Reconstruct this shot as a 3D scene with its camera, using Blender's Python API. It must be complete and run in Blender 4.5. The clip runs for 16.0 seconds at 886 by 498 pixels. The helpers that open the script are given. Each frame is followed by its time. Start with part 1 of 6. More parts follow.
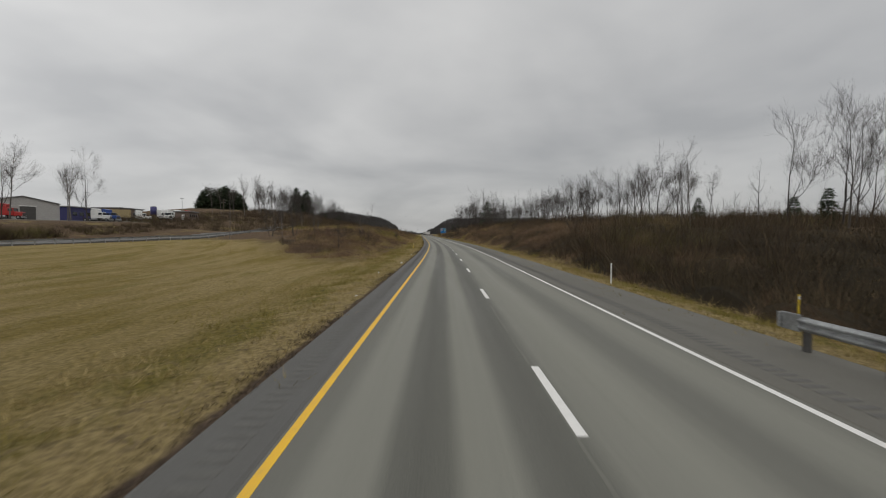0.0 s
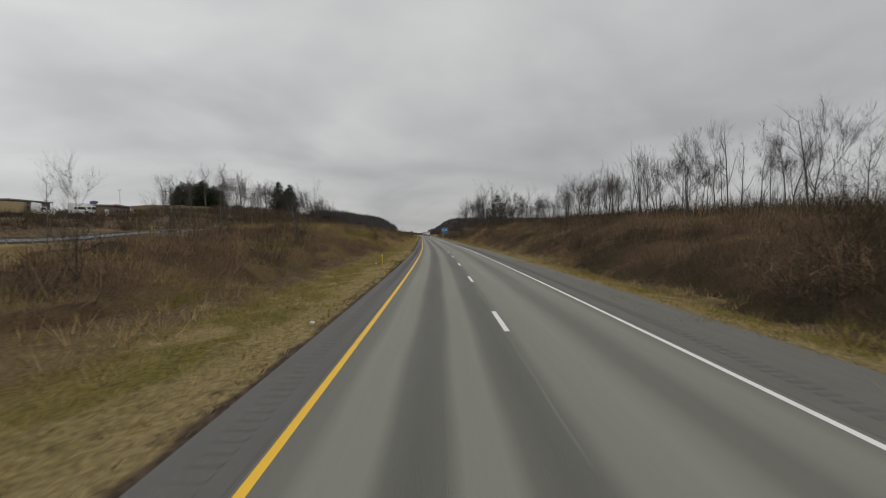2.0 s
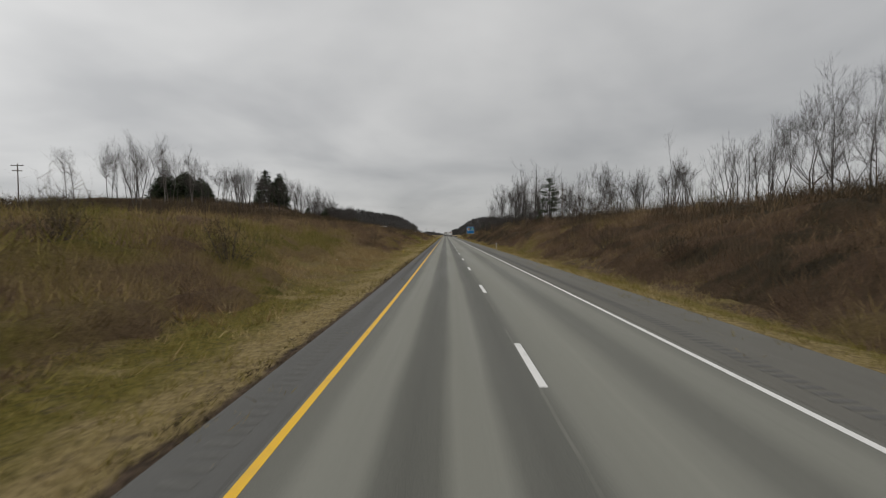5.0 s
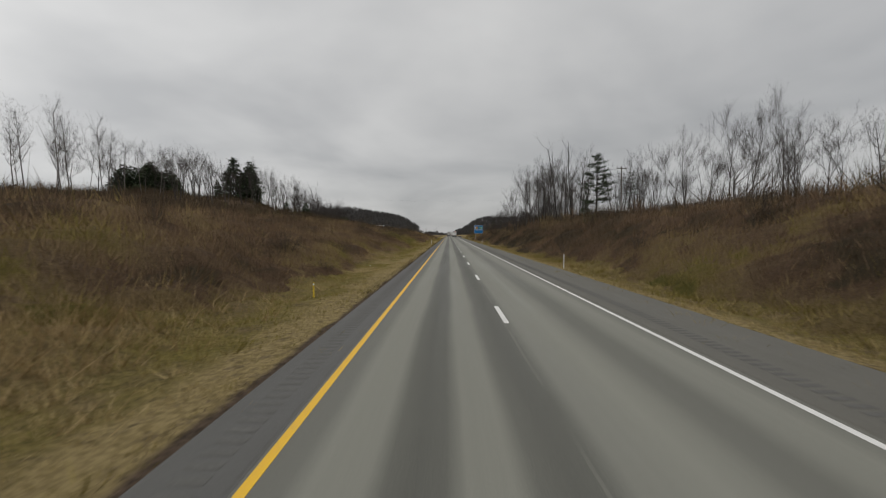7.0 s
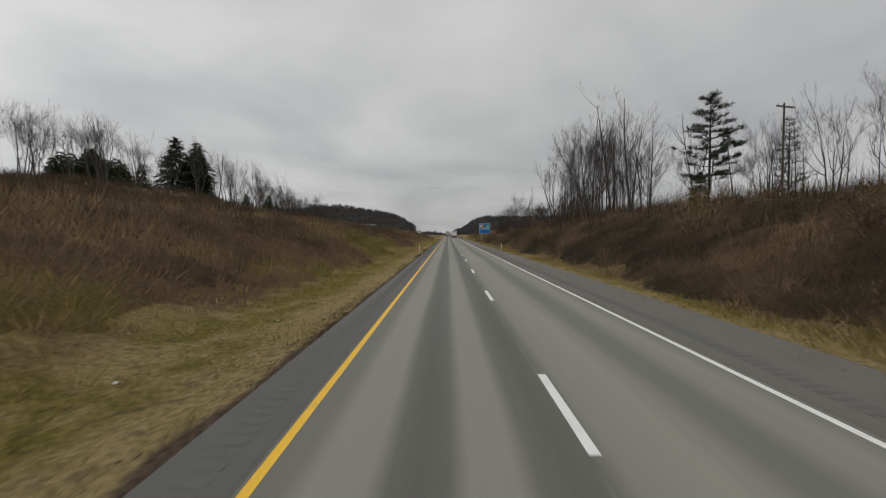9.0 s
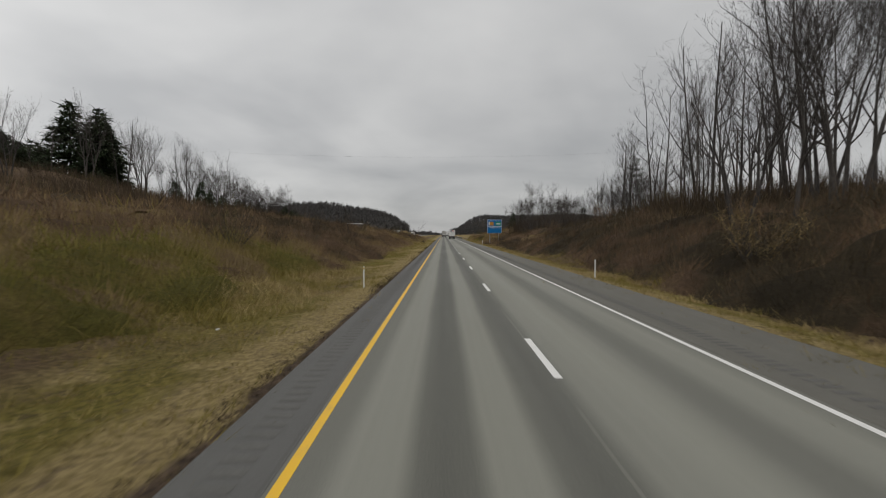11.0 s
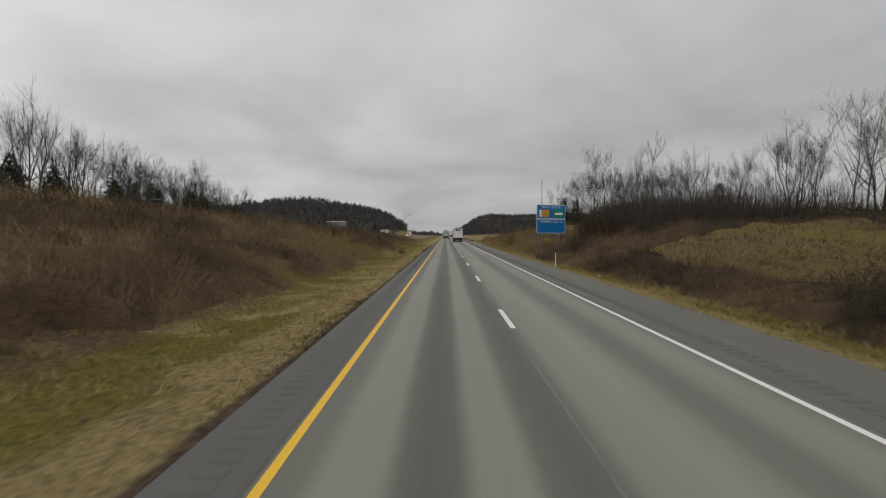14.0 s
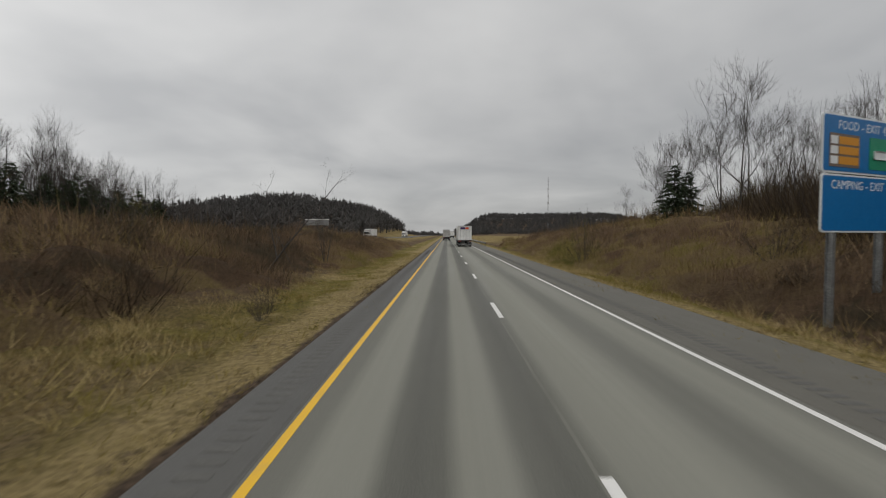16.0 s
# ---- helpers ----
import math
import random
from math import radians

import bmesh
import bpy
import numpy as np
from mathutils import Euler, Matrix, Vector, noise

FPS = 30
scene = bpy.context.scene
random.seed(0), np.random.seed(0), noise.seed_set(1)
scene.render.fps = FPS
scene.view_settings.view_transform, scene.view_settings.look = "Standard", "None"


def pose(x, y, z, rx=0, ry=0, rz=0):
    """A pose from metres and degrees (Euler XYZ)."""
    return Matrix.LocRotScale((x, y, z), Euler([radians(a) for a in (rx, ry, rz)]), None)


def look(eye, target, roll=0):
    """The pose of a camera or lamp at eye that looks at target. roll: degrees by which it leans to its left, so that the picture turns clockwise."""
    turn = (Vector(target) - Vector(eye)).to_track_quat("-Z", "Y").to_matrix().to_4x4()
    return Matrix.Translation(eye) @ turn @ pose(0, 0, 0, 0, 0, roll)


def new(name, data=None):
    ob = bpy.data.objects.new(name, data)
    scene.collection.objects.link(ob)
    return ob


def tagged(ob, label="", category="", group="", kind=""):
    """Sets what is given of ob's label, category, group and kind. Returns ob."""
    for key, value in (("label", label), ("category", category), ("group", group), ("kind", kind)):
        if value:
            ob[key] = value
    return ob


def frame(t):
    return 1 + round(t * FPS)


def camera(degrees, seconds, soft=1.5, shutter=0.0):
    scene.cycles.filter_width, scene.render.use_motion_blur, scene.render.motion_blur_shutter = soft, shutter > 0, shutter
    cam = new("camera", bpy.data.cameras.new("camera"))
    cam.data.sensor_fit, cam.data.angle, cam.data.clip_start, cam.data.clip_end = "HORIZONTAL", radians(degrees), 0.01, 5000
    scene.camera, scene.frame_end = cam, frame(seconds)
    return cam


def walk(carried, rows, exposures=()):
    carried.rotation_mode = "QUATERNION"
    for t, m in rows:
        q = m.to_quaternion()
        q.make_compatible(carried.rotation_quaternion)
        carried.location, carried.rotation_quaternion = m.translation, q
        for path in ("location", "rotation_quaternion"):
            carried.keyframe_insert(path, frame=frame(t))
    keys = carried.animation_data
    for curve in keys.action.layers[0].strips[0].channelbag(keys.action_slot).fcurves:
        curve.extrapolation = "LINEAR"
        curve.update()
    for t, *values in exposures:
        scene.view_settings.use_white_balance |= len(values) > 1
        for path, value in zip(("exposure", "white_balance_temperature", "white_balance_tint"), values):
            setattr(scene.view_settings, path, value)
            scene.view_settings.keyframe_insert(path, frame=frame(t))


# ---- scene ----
cam = camera(88.13, 16.0, soft=1.1, shutter=0.13)
PATH = [
    (0.0, 0.008, 0.1, 2.56, 88.016, 0.0, -0.014),
    (0.5, -0.021, 11.322, 2.56, 88.037, 0.0, 0.211),
    (1.0, -0.03, 21.343, 2.56, 88.046, 0.0, 0.169),
    (1.5, 0.003, 32.76, 2.56, 88.042, 0.0, 0.189),
    (2.0, 0.03, 42.645, 2.56, 88.042, 0.0, 0.165),
    (2.5, 0.025, 54.265, 2.56, 88.058, 0.0, 0.161),
    (3.0, 0.019, 64.046, 2.56, 88.078, 0.0, 0.216),
    (3.5, -0.103, 75.684, 2.56, 88.083, 0.0, 0.864),
    (4.0, -0.299, 85.643, 2.56, 88.071, 0.0, 1.729),
    (4.2, -0.398, 89.955, 2.56, 88.053, 0.0, 2.297),
    (6.3, -2.495, 136.704, 2.56, 88.121, 0.0, 3.478),
    (6.5, -2.668, 140.886, 2.56, 88.085, 0.0, 3.54),
    (7.0, -3.12, 151.184, 2.56, 88.055, 0.0, 3.553),
    (7.5, -3.67, 162.853, 2.56, 88.035, 0.0, 3.545),
    (8.0, -4.189, 173.348, 2.56, 88.027, 0.0, 3.515),
    (8.5, -4.781, 185.064, 2.56, 88.032, 0.0, 3.442),
    (9.0, -5.338, 195.49, 2.56, 88.055, 0.0, 3.394),
    (9.2, -5.594, 199.962, 2.56, 88.091, 0.0, 3.317),
    (11.3, -8.248, 248.404, 2.56, 88.03, 0.0, 2.808),
    (11.5, -8.453, 253.015, 2.56, 88.025, 0.0, 2.784),
    (12.0, -8.929, 263.8, 2.56, 88.021, 0.0, 2.779),
    (12.5, -9.47, 276.026, 2.56, 88.026, 0.0, 2.803),
    (13.0, -9.984, 286.923, 2.56, 88.044, 0.0, 2.824),
    (13.5, -10.576, 299.158, 2.56, 88.061, 0.0, 2.925),
    (14.0, -11.069, 310.15, 2.56, 88.066, 0.0, 3.15),
    (14.5, -11.623, 322.751, 2.56, 88.062, 0.0, 3.321),
    (15.0, -12.109, 333.731, 2.56, 88.062, 0.0, 3.39),
    (15.5, -12.697, 346.384, 2.56, 88.084, 0.0, 3.319),
    (16.0, -13.223, 357.297, 2.56, 88.084, 0.0, 3.257),
]
walk(cam, [(r[0], pose(*r[1:])) for r in PATH])

# ---- light ----
world = bpy.data.worlds.new("overcast_sky")
scene.world = world
world.use_nodes = True
SUN_UP, SUN_TURN = radians(48), radians(200)


def build_world(nt):
    nt.nodes.clear()

    def add(kind, **kw):
        n = nt.nodes.new(kind)
        for k, v in kw.items():
            if k == "op":
                n.operation = v
            elif k == "blend":
                n.data_type, n.blend_type = "RGBA", v
        return n

    def math_node(op, a, b=None):
        n = add("ShaderNodeMath", op=op)
        for i, v in enumerate((a, b)):
            if v is None:
                continue
            if isinstance(v, (int, float)):
                n.inputs[i].default_value = v
            else:
                nt.links.new(v, n.inputs[i])
        return n.outputs[0]

    out = add("ShaderNodeOutputWorld")
    bg = add("ShaderNodeBackground")
    sky = add("ShaderNodeTexSky")
    sky.sky_type, sky.sun_disc, sky.sun_elevation, sky.sun_rotation = "NISHITA", False, SUN_UP, SUN_TURN
    tc = add("ShaderNodeTexCoord")
    sep = add("ShaderNodeSeparateXYZ")
    nt.links.new(tc.outputs["Generated"], sep.inputs[0])
    up = math_node("MAXIMUM", sep.outputs[2], 0.0)
    # the cloud deck: the direction laid on a flat layer
    lift = math_node("ADD", up, 0.22)
    comb = add("ShaderNodeCombineXYZ")
    nt.links.new(math_node("DIVIDE", sep.outputs[0], lift), comb.inputs[0])
    nt.links.new(math_node("DIVIDE", sep.outputs[1], lift), comb.inputs[1])
    n1 = add("ShaderNodeTexNoise")
    n1.inputs["Scale"].default_value, n1.inputs["Detail"].default_value, n1.inputs["Roughness"].default_value = 0.85, 4.0, 0.45
    n1.inputs["Distortion"].default_value = 0.5
    nt.links.new(comb.outputs[0], n1.inputs["Vector"])
    n2 = add("ShaderNodeTexNoise")
    n2.inputs["Scale"].default_value, n2.inputs["Detail"].default_value = 2.6, 5.0
    nt.links.new(comb.outputs[0], n2.inputs["Vector"])
    mix = math_node("ADD", math_node("MULTIPLY", n1.outputs[0], 0.84), math_node("MULTIPLY", n2.outputs[0], 0.16))
    ramp = add("ShaderNodeValToRGB")
    el = ramp.color_ramp.elements
    el[0].position, el[0].color = 0.36, (0.347, 0.350, 0.354, 1)
    el[1].position, el[1].color = 0.64, (0.523, 0.521, 0.514, 1)
    nt.links.new(mix, ramp.inputs[0])
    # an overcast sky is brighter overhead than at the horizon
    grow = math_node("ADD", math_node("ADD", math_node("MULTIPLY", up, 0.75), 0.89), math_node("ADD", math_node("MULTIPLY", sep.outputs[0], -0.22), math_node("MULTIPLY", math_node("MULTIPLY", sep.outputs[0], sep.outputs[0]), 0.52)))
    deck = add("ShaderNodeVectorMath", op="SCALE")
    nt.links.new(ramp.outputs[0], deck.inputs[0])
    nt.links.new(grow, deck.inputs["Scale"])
    blue = add("ShaderNodeVectorMath", op="SCALE")
    nt.links.new(sky.outputs[0], blue.inputs[0])
    blue.inputs["Scale"].default_value = 0.004
    both = add("ShaderNodeVectorMath", op="ADD")
    nt.links.new(deck.outputs[0], both.inputs[0])
    nt.links.new(blue.outputs[0], both.inputs[1])
    nt.links.new(both.outputs[0], bg.inputs[0])
    bg.inputs[1].default_value = 1.0
    nt.links.new(bg.outputs[0], out.inputs[0])


build_world(world.node_tree)
sun = new("sun", bpy.data.lights.new("sun", "SUN"))
sun.data.energy, sun.data.angle, sun.data.color = 0.7, radians(40), (1.0, 0.97, 0.93)
sun.matrix_world = look((0, 0, 60), (-14, 36, 60 - 42))
scene.view_settings.exposure = 0.0


# ---- materials ----
class Nodes:
    """A small helper to wire a node material."""

    def __init__(self, name):
        self.mat = bpy.data.materials.new(name)
        self.mat.use_nodes = True
        self.nt = self.mat.node_tree
        self.bsdf = next(n for n in self.nt.nodes if n.type == "BSDF_PRINCIPLED")
        self.pos = self.nt.nodes.new("ShaderNodeNewGeometry")

    def put(self, value, socket):
        if isinstance(value, bpy.types.NodeSocket):
            self.nt.links.new(value, socket)
        elif isinstance(value, tuple):
            socket.default_value = (*value, 1) if len(value) == 3 and len(socket.default_value) == 4 else value
        else:
            socket.default_value = value

    def noise(self, scale, detail=4.0, rough=0.55, vec=None, stretch=None):
        n = self.nt.nodes.new("ShaderNodeTexNoise")
        n.inputs["Scale"].default_value, n.inputs["Detail"].default_value, n.inputs["Roughness"].default_value = scale, detail, rough
        src = vec or self.pos.outputs["Position"]
        if stretch:
            m = self.nt.nodes.new("ShaderNodeVectorMath")
            m.operation = "MULTIPLY"
            self.put(src, m.inputs[0])
            m.inputs[1].default_value = stretch
            src = m.outputs[0]
        self.put(src, n.inputs["Vector"])
        return n.outputs[0]

    def ramp(self, fac, *stops):
        n = self.nt.nodes.new("ShaderNodeValToRGB")
        el = n.color_ramp.elements
        while len(el) < len(stops):
            el.new(0.5)
        for e, (p, c) in zip(el, stops):
            e.position, e.color = p, (*c, 1) if isinstance(c, tuple) else (c, c, c, 1)
        self.put(fac, n.inputs[0])
        return n.outputs[0]

    def mix(self, fac, a, b, blend="MIX"):
        n = self.nt.nodes.new("ShaderNodeMix")
        n.data_type, n.blend_type = "RGBA", blend
        self.put(fac, n.inputs[0]), self.put(a, n.inputs[6]), self.put(b, n.inputs[7])
        return n.outputs[2]

    def math(self, op, a, b=0.0, c=0.0):
        n = self.nt.nodes.new("ShaderNodeMath")
        n.operation = op
        self.put(a, n.inputs[0]), self.put(b, n.inputs[1]), self.put(c, n.inputs[2])
        return n.outputs[0]

    def band(self, value, lo, hi, out_lo=0.0, out_hi=1.0):
        n = self.nt.nodes.new("ShaderNodeMapRange")
        n.interpolation_type = "SMOOTHSTEP"
        self.put(value, n.inputs[0])
        for i, v in enumerate((lo, hi, out_lo, out_hi)):
            n.inputs[i + 1].default_value = v
        return n.outputs[0]

    def uv(self):
        n = self.nt.nodes.new("ShaderNodeUVMap")
        s = self.nt.nodes.new("ShaderNodeSeparateXYZ")
        self.nt.links.new(n.outputs[0], s.inputs[0])
        return n.outputs[0], s.outputs[0], s.outputs[1]

    def island(self):
        return self.pos.outputs["Random Per Island"]

    def object_random(self):
        return self.nt.nodes.new("ShaderNodeObjectInfo").outputs["Random"]

    def bump(self, height, strength=0.3, distance=0.02):
        n = self.nt.nodes.new("ShaderNodeBump")
        n.inputs["Strength"].default_value, n.inputs["Distance"].default_value = strength, distance
        self.put(height, n.inputs["Height"])
        self.nt.links.new(n.outputs[0], self.bsdf.inputs["Normal"])

    def done(self, colour, rough=0.8, metal=0.0, spec=None):
        self.put(colour, self.bsdf.inputs["Base Color"])
        self.put(rough, self.bsdf.inputs["Roughness"])
        self.put(metal, self.bsdf.inputs["Metallic"])
        if spec is not None:
            self.bsdf.inputs["Specular IOR Level"].default_value = spec
        return self.mat


def plain(name, c, rough=0.5, metal=0.0, wear=0.18, scale=3.0):
    """Paint, metal or plastic with faint dirt at two scales."""
    m = Nodes(name)
    dirt = m.math("MULTIPLY", m.noise(scale, 6), m.noise(scale * 9, 3))
    dark = tuple(v * (1 - wear * 1.8) for v in c)
    col = m.mix(m.band(dirt, 0.12, 0.42), dark, c)
    m.bump(m.noise(scale * 20, 3), 0.06, 0.004)
    return m.done(col, m.band(m.noise(scale * 4), 0.3, 0.7, rough * 0.85, min(1, rough * 1.2)), metal)


def asphalt(name, light, dark, lane):
    m = Nodes(name)
    vec, u, s = m.uv()
    grain = m.noise(60, 4, 0.7)
    patch = m.noise(0.35, 5, 0.6, vec, (2.2, 0.10, 1))
    if lane:
        wob = m.math("ADD", u, m.math("MULTIPLY", m.math("SUBTRACT", m.noise(0.15, 2, 0.5, vec, (0, 1, 0)), 0.5), 0.16))
        # oil-darkened middle of each lane and between the lanes, with pale wheel paths
        fac = m.ramp(m.math("DIVIDE", wob, 8.0), (0.0, 0.30), (0.045, 0.38), (0.075, 0.9), (0.146, 0.86), (0.172, 0.15), (0.210, 0.0),
                     (0.25, 0.12), (0.278, 0.86), (0.338, 0.88), (0.366, 0.20), (0.412, 0.03), (0.452, 0.12), (0.488, 0.76), (0.60, 1.0),
                     (0.65, 0.75), (0.69, 0.35), (0.74, 0.3), (0.79, 0.75), (0.85, 0.85), (0.89, 0.5), (0.93, 0.3))
        fac = m.math("ADD", m.math("MULTIPLY", fac, 0.88), m.math("MULTIPLY", patch, 0.18))
    else:
        fac = m.math("MULTIPLY", m.math("ADD", patch, m.noise(0.9, 4, 0.6)), 0.55)
    col = m.mix(fac, dark, light)
    if lane:
        # the open construction joint beside the lane dashes
        joint = m.math("MULTIPLY", m.band(m.math("ABSOLUTE", m.math("SUBTRACT", u, m.math("ADD", 3.58, m.math("MULTIPLY", m.noise(0.4, 3, 0.5, vec, (0, 1, 0)), 0.08)))), 0.012, 0.035, 1.0, 0.0), m.band(m.noise(0.25, 3, 0.6, vec, (0, 1, 0)), 0.38, 0.56))
        col = m.mix(m.math("MULTIPLY", joint, 0.30), col, tuple(min(1, v * 1.15) for v in light))
        # the pavement of the first stretch is a little darker
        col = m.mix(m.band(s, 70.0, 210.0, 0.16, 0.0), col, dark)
    streak = m.noise(1.0, 4, 0.6, vec, (9, 0.05, 1))
    col = m.mix(m.band(streak, 0.35, 0.75, 0.0, 0.06), col, tuple(v * 0.7 for v in dark))
    col = m.mix(m.band(grain, 0.35, 0.75, 0.0, 0.35), col, tuple(min(1, v * 1.5) for v in light))
    m.bump(m.math("ADD", grain, m.noise(220, 2)), 0.35, 0.006)
    return m.done(col, m.band(patch, 0.3, 0.7, 0.62, 0.85), spec=0.35)


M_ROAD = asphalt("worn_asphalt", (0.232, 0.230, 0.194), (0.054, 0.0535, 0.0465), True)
M_SHOULDER = asphalt("shoulder_asphalt", (0.115, 0.112, 0.104), (0.062, 0.061, 0.057), False)
M_WIDE_SHOULDER = asphalt("pale_shoulder_asphalt", (0.140, 0.134, 0.113), (0.074, 0.070, 0.060), False)


def road_paint(name, c):
    m = Nodes(name)
    worn = m.math("MULTIPLY", m.noise(2.2, 6, 0.65), m.noise(45, 3, 0.7))
    col = m.mix(m.band(worn, 0.10, 0.26, 0.32, 0.0), c, (0.2, 0.19, 0.18))
    m.bump(m.noise(90), 0.25, 0.004)
    return m.done(col, 0.6)


M_YELLOW = road_paint("yellow_road_paint", (0.78, 0.46, 0.02))
M_WHITE = road_paint("white_road_paint", (0.74, 0.73, 0.70))


def ground_material():
    m = Nodes("grass_and_soil")
    vec, u, s = m.uv()
    big, mid, fine = m.noise(0.09, 5, 0.6), m.noise(0.6, 5, 0.6), m.noise(7, 5, 0.65)
    mow = m.noise(0.5, 4, 0.55, vec, (1.2, 0.10, 1))
    straw = m.mix(m.band(fine, 0.3, 0.7), (0.195, 0.148, 0.064), (0.39, 0.302, 0.146))
    olive = m.mix(m.band(fine, 0.3, 0.7), (0.092, 0.081, 0.018), (0.208, 0.170, 0.041))
    brown = m.mix(m.band(fine, 0.3, 0.7), (0.062, 0.043, 0.029), (0.155, 0.105, 0.064))
    dirt = m.mix(m.band(fine, 0.3, 0.7), (0.05, 0.038, 0.028), (0.14, 0.10, 0.07))
    # mown field: straw and dull gold in long swathes
    gold = m.mix(m.band(fine, 0.3, 0.7), (0.12, 0.092, 0.022), (0.25, 0.185, 0.055))
    field = m.mix(m.band(m.math("ADD", m.math("MULTIPLY", mow, 0.6), m.math("MULTIPLY", big, 0.5)), 0.40, 0.64), gold, m.mix(0.2, straw, gold))
    field = m.mix(m.band(m.noise(0.8, 4, 0.6, vec, (0.5, 0.06, 1)), 0.56, 0.66, 0.0, 0.55), field, olive)
    rough_land = m.mix(m.band(m.math("ADD", m.math("MULTIPLY", big, 0.7), m.math("MULTIPLY", mid, 0.4)), 0.57, 0.72), brown, m.mix(0.45, straw, olive))
    # distance from the pavement's edges
    left = m.math("SUBTRACT", m.math("MULTIPLY", u, -1.0), 1.2)
    right = m.math("MULTIPLY", m.math("SUBTRACT", u, 10.12), 2.1)
    edge = m.math("MAXIMUM", left, right)
    jit = m.math("ADD", edge, m.math("MULTIPLY", m.math("SUBTRACT", mid, 0.5), 2.2))
    green = m.mix(m.band(m.noise(0.3, 5, 0.6), 0.36, 0.52), straw, olive)
    verge = m.mix(m.band(m.math("ADD", edge, m.math("MULTIPLY", m.math("SUBTRACT", mid, 0.5), 0.7)), 0.12, 0.34), dirt, m.mix(m.band(jit, 1.2, 2.6), straw, green))
    clod = m.band(m.noise(2.6, 5, 0.7), 0.53, 0.66, 0.0, 0.6)
    verge = m.mix(clod, verge, dirt)
    col = m.mix(m.band(jit, 3.8, 5.6), verge, rough_land)
    def window(lo, hi, side, reach):
        inside = m.math("MULTIPLY", m.band(s, lo - 4.0, lo + 4.0), m.band(s, hi - 4.0, hi + 4.0, 1.0, 0.0))
        return m.math("MULTIPLY", m.math("MULTIPLY", inside, m.band(side, -0.5, 0.5)), m.band(m.math("ADD", side, m.math("MULTIPLY", mid, 5.0)), reach, reach + 5.0, 1.0, 0.0))

    far_right = m.math("SUBTRACT", u, 10.4)
    meadow = m.mix(m.band(m.math("ADD", m.math("MULTIPLY", big, 0.5), m.math("MULTIPLY", mid, 0.5)), 0.4, 0.6), m.mix(0.2, olive, straw), m.mix(0.7, straw, brown))
    for lo, hi, side, reach in ((132, 178, left, 32.0), (252, 274, left, 10.0), (350, 372, left, 7.0), (152, 208, far_right, 9.0), (330, 354, far_right, 26.0)):
        col = m.mix(m.math("MULTIPLY", window(lo, hi, side, reach), m.band(jit, 1.0, 3.0, 0.0, 0.9)), col, meadow)
    slant = m.math("ADD", s, m.math("MULTIPLY", m.math("MINIMUM", m.math("ADD", u, 10.0), 0.0), 1.4))
    in_field = m.math("MULTIPLY", m.band(slant, 40.0, 62.0, 1.0, 0.0), m.math("MULTIPLY", m.band(left, 2.0, 5.0), m.band(left, 56.0, 59.0, 1.0, 0.0)))
    col = m.mix(in_field, col, field)
    gravel = m.mix(m.band(fine, 0.3, 0.7), (0.13, 0.12, 0.10), (0.26, 0.25, 0.225))
    yard = m.math("MULTIPLY", m.band(left, 90.0, 96.0), m.band(s, 200.0, 240.0, 1.0, 0.0))
    col = m.mix(m.math("MULTIPLY", yard, m.band(big, 0.35, 0.6, 0.4, 0.95)), col, gravel)
    far_field = m.math("MULTIPLY", m.math("MULTIPLY", m.band(s, 430.0, 520.0), m.band(s, 820.0, 1000.0, 1.0, 0.0)), m.math("MULTIPLY", m.band(edge, 6.0, 12.0), m.band(left, 36.0, 56.0, 1.0, 0.0)))
    col = m.mix(m.math("MULTIPLY", far_field, 0.8), col, field)
    col = m.mix(m.math("MULTIPLY", m.band(s, 1020.0, 1100.0), 0.9), col, brown)
    m.bump(m.math("ADD", fine, m.math("MULTIPLY", m.noise(28, 4, 0.7), 0.6)), 0.9, 0.10)
    return m.done(col, 0.95, spec=0.1)


M_GROUND = ground_material()


def foliage(name, stops, patch=None, patch_scale=0.07, lo=0.5, hi=0.6):
    """Stems, blades and needles: each piece has a tone of its own, with larger drifts of another colour."""
    m = Nodes(name)
    col = m.ramp(m.island(), *stops)
    if patch:
        drift = m.math("ADD", m.math("MULTIPLY", m.noise(patch_scale, 4, 0.6), 0.62), m.math("MULTIPLY", m.noise(patch_scale * 7, 3), 0.38))
        col = m.mix(m.band(drift, lo, hi), col, m.ramp(m.island(), *patch))
    return m.done(col, 0.9, spec=0.1)


M_BRUSH = foliage("dry_brush_stems", [(0.0, (0.105, 0.067, 0.046)), (0.5, (0.165, 0.104, 0.068)), (1.0, (0.24, 0.16, 0.10))],
                  [(0.0, (0.17, 0.125, 0.055)), (0.6, (0.245, 0.18, 0.08)), (1.0, (0.32, 0.245, 0.12))], 0.06, 0.50, 0.60)
M_BRIAR = foliage("dark_briar_stems", [(0.0, (0.040, 0.030, 0.021)), (0.6, (0.070, 0.051, 0.033)), (1.0, (0.108, 0.080, 0.050))],
                  [(0.0, (0.085, 0.076, 0.027)), (1.0, (0.15, 0.13, 0.048))], 0.08, 0.54, 0.63)
M_STRAW = foliage("dry_grass_blades", [(0.0, (0.24, 0.18, 0.078)), (0.5, (0.345, 0.265, 0.118)), (1.0, (0.46, 0.36, 0.19))],
                  [(0.0, (0.12, 0.10, 0.023)), (0.6, (0.205, 0.168, 0.043)), (1.0, (0.30, 0.24, 0.08))], 0.16, 0.42, 0.54)
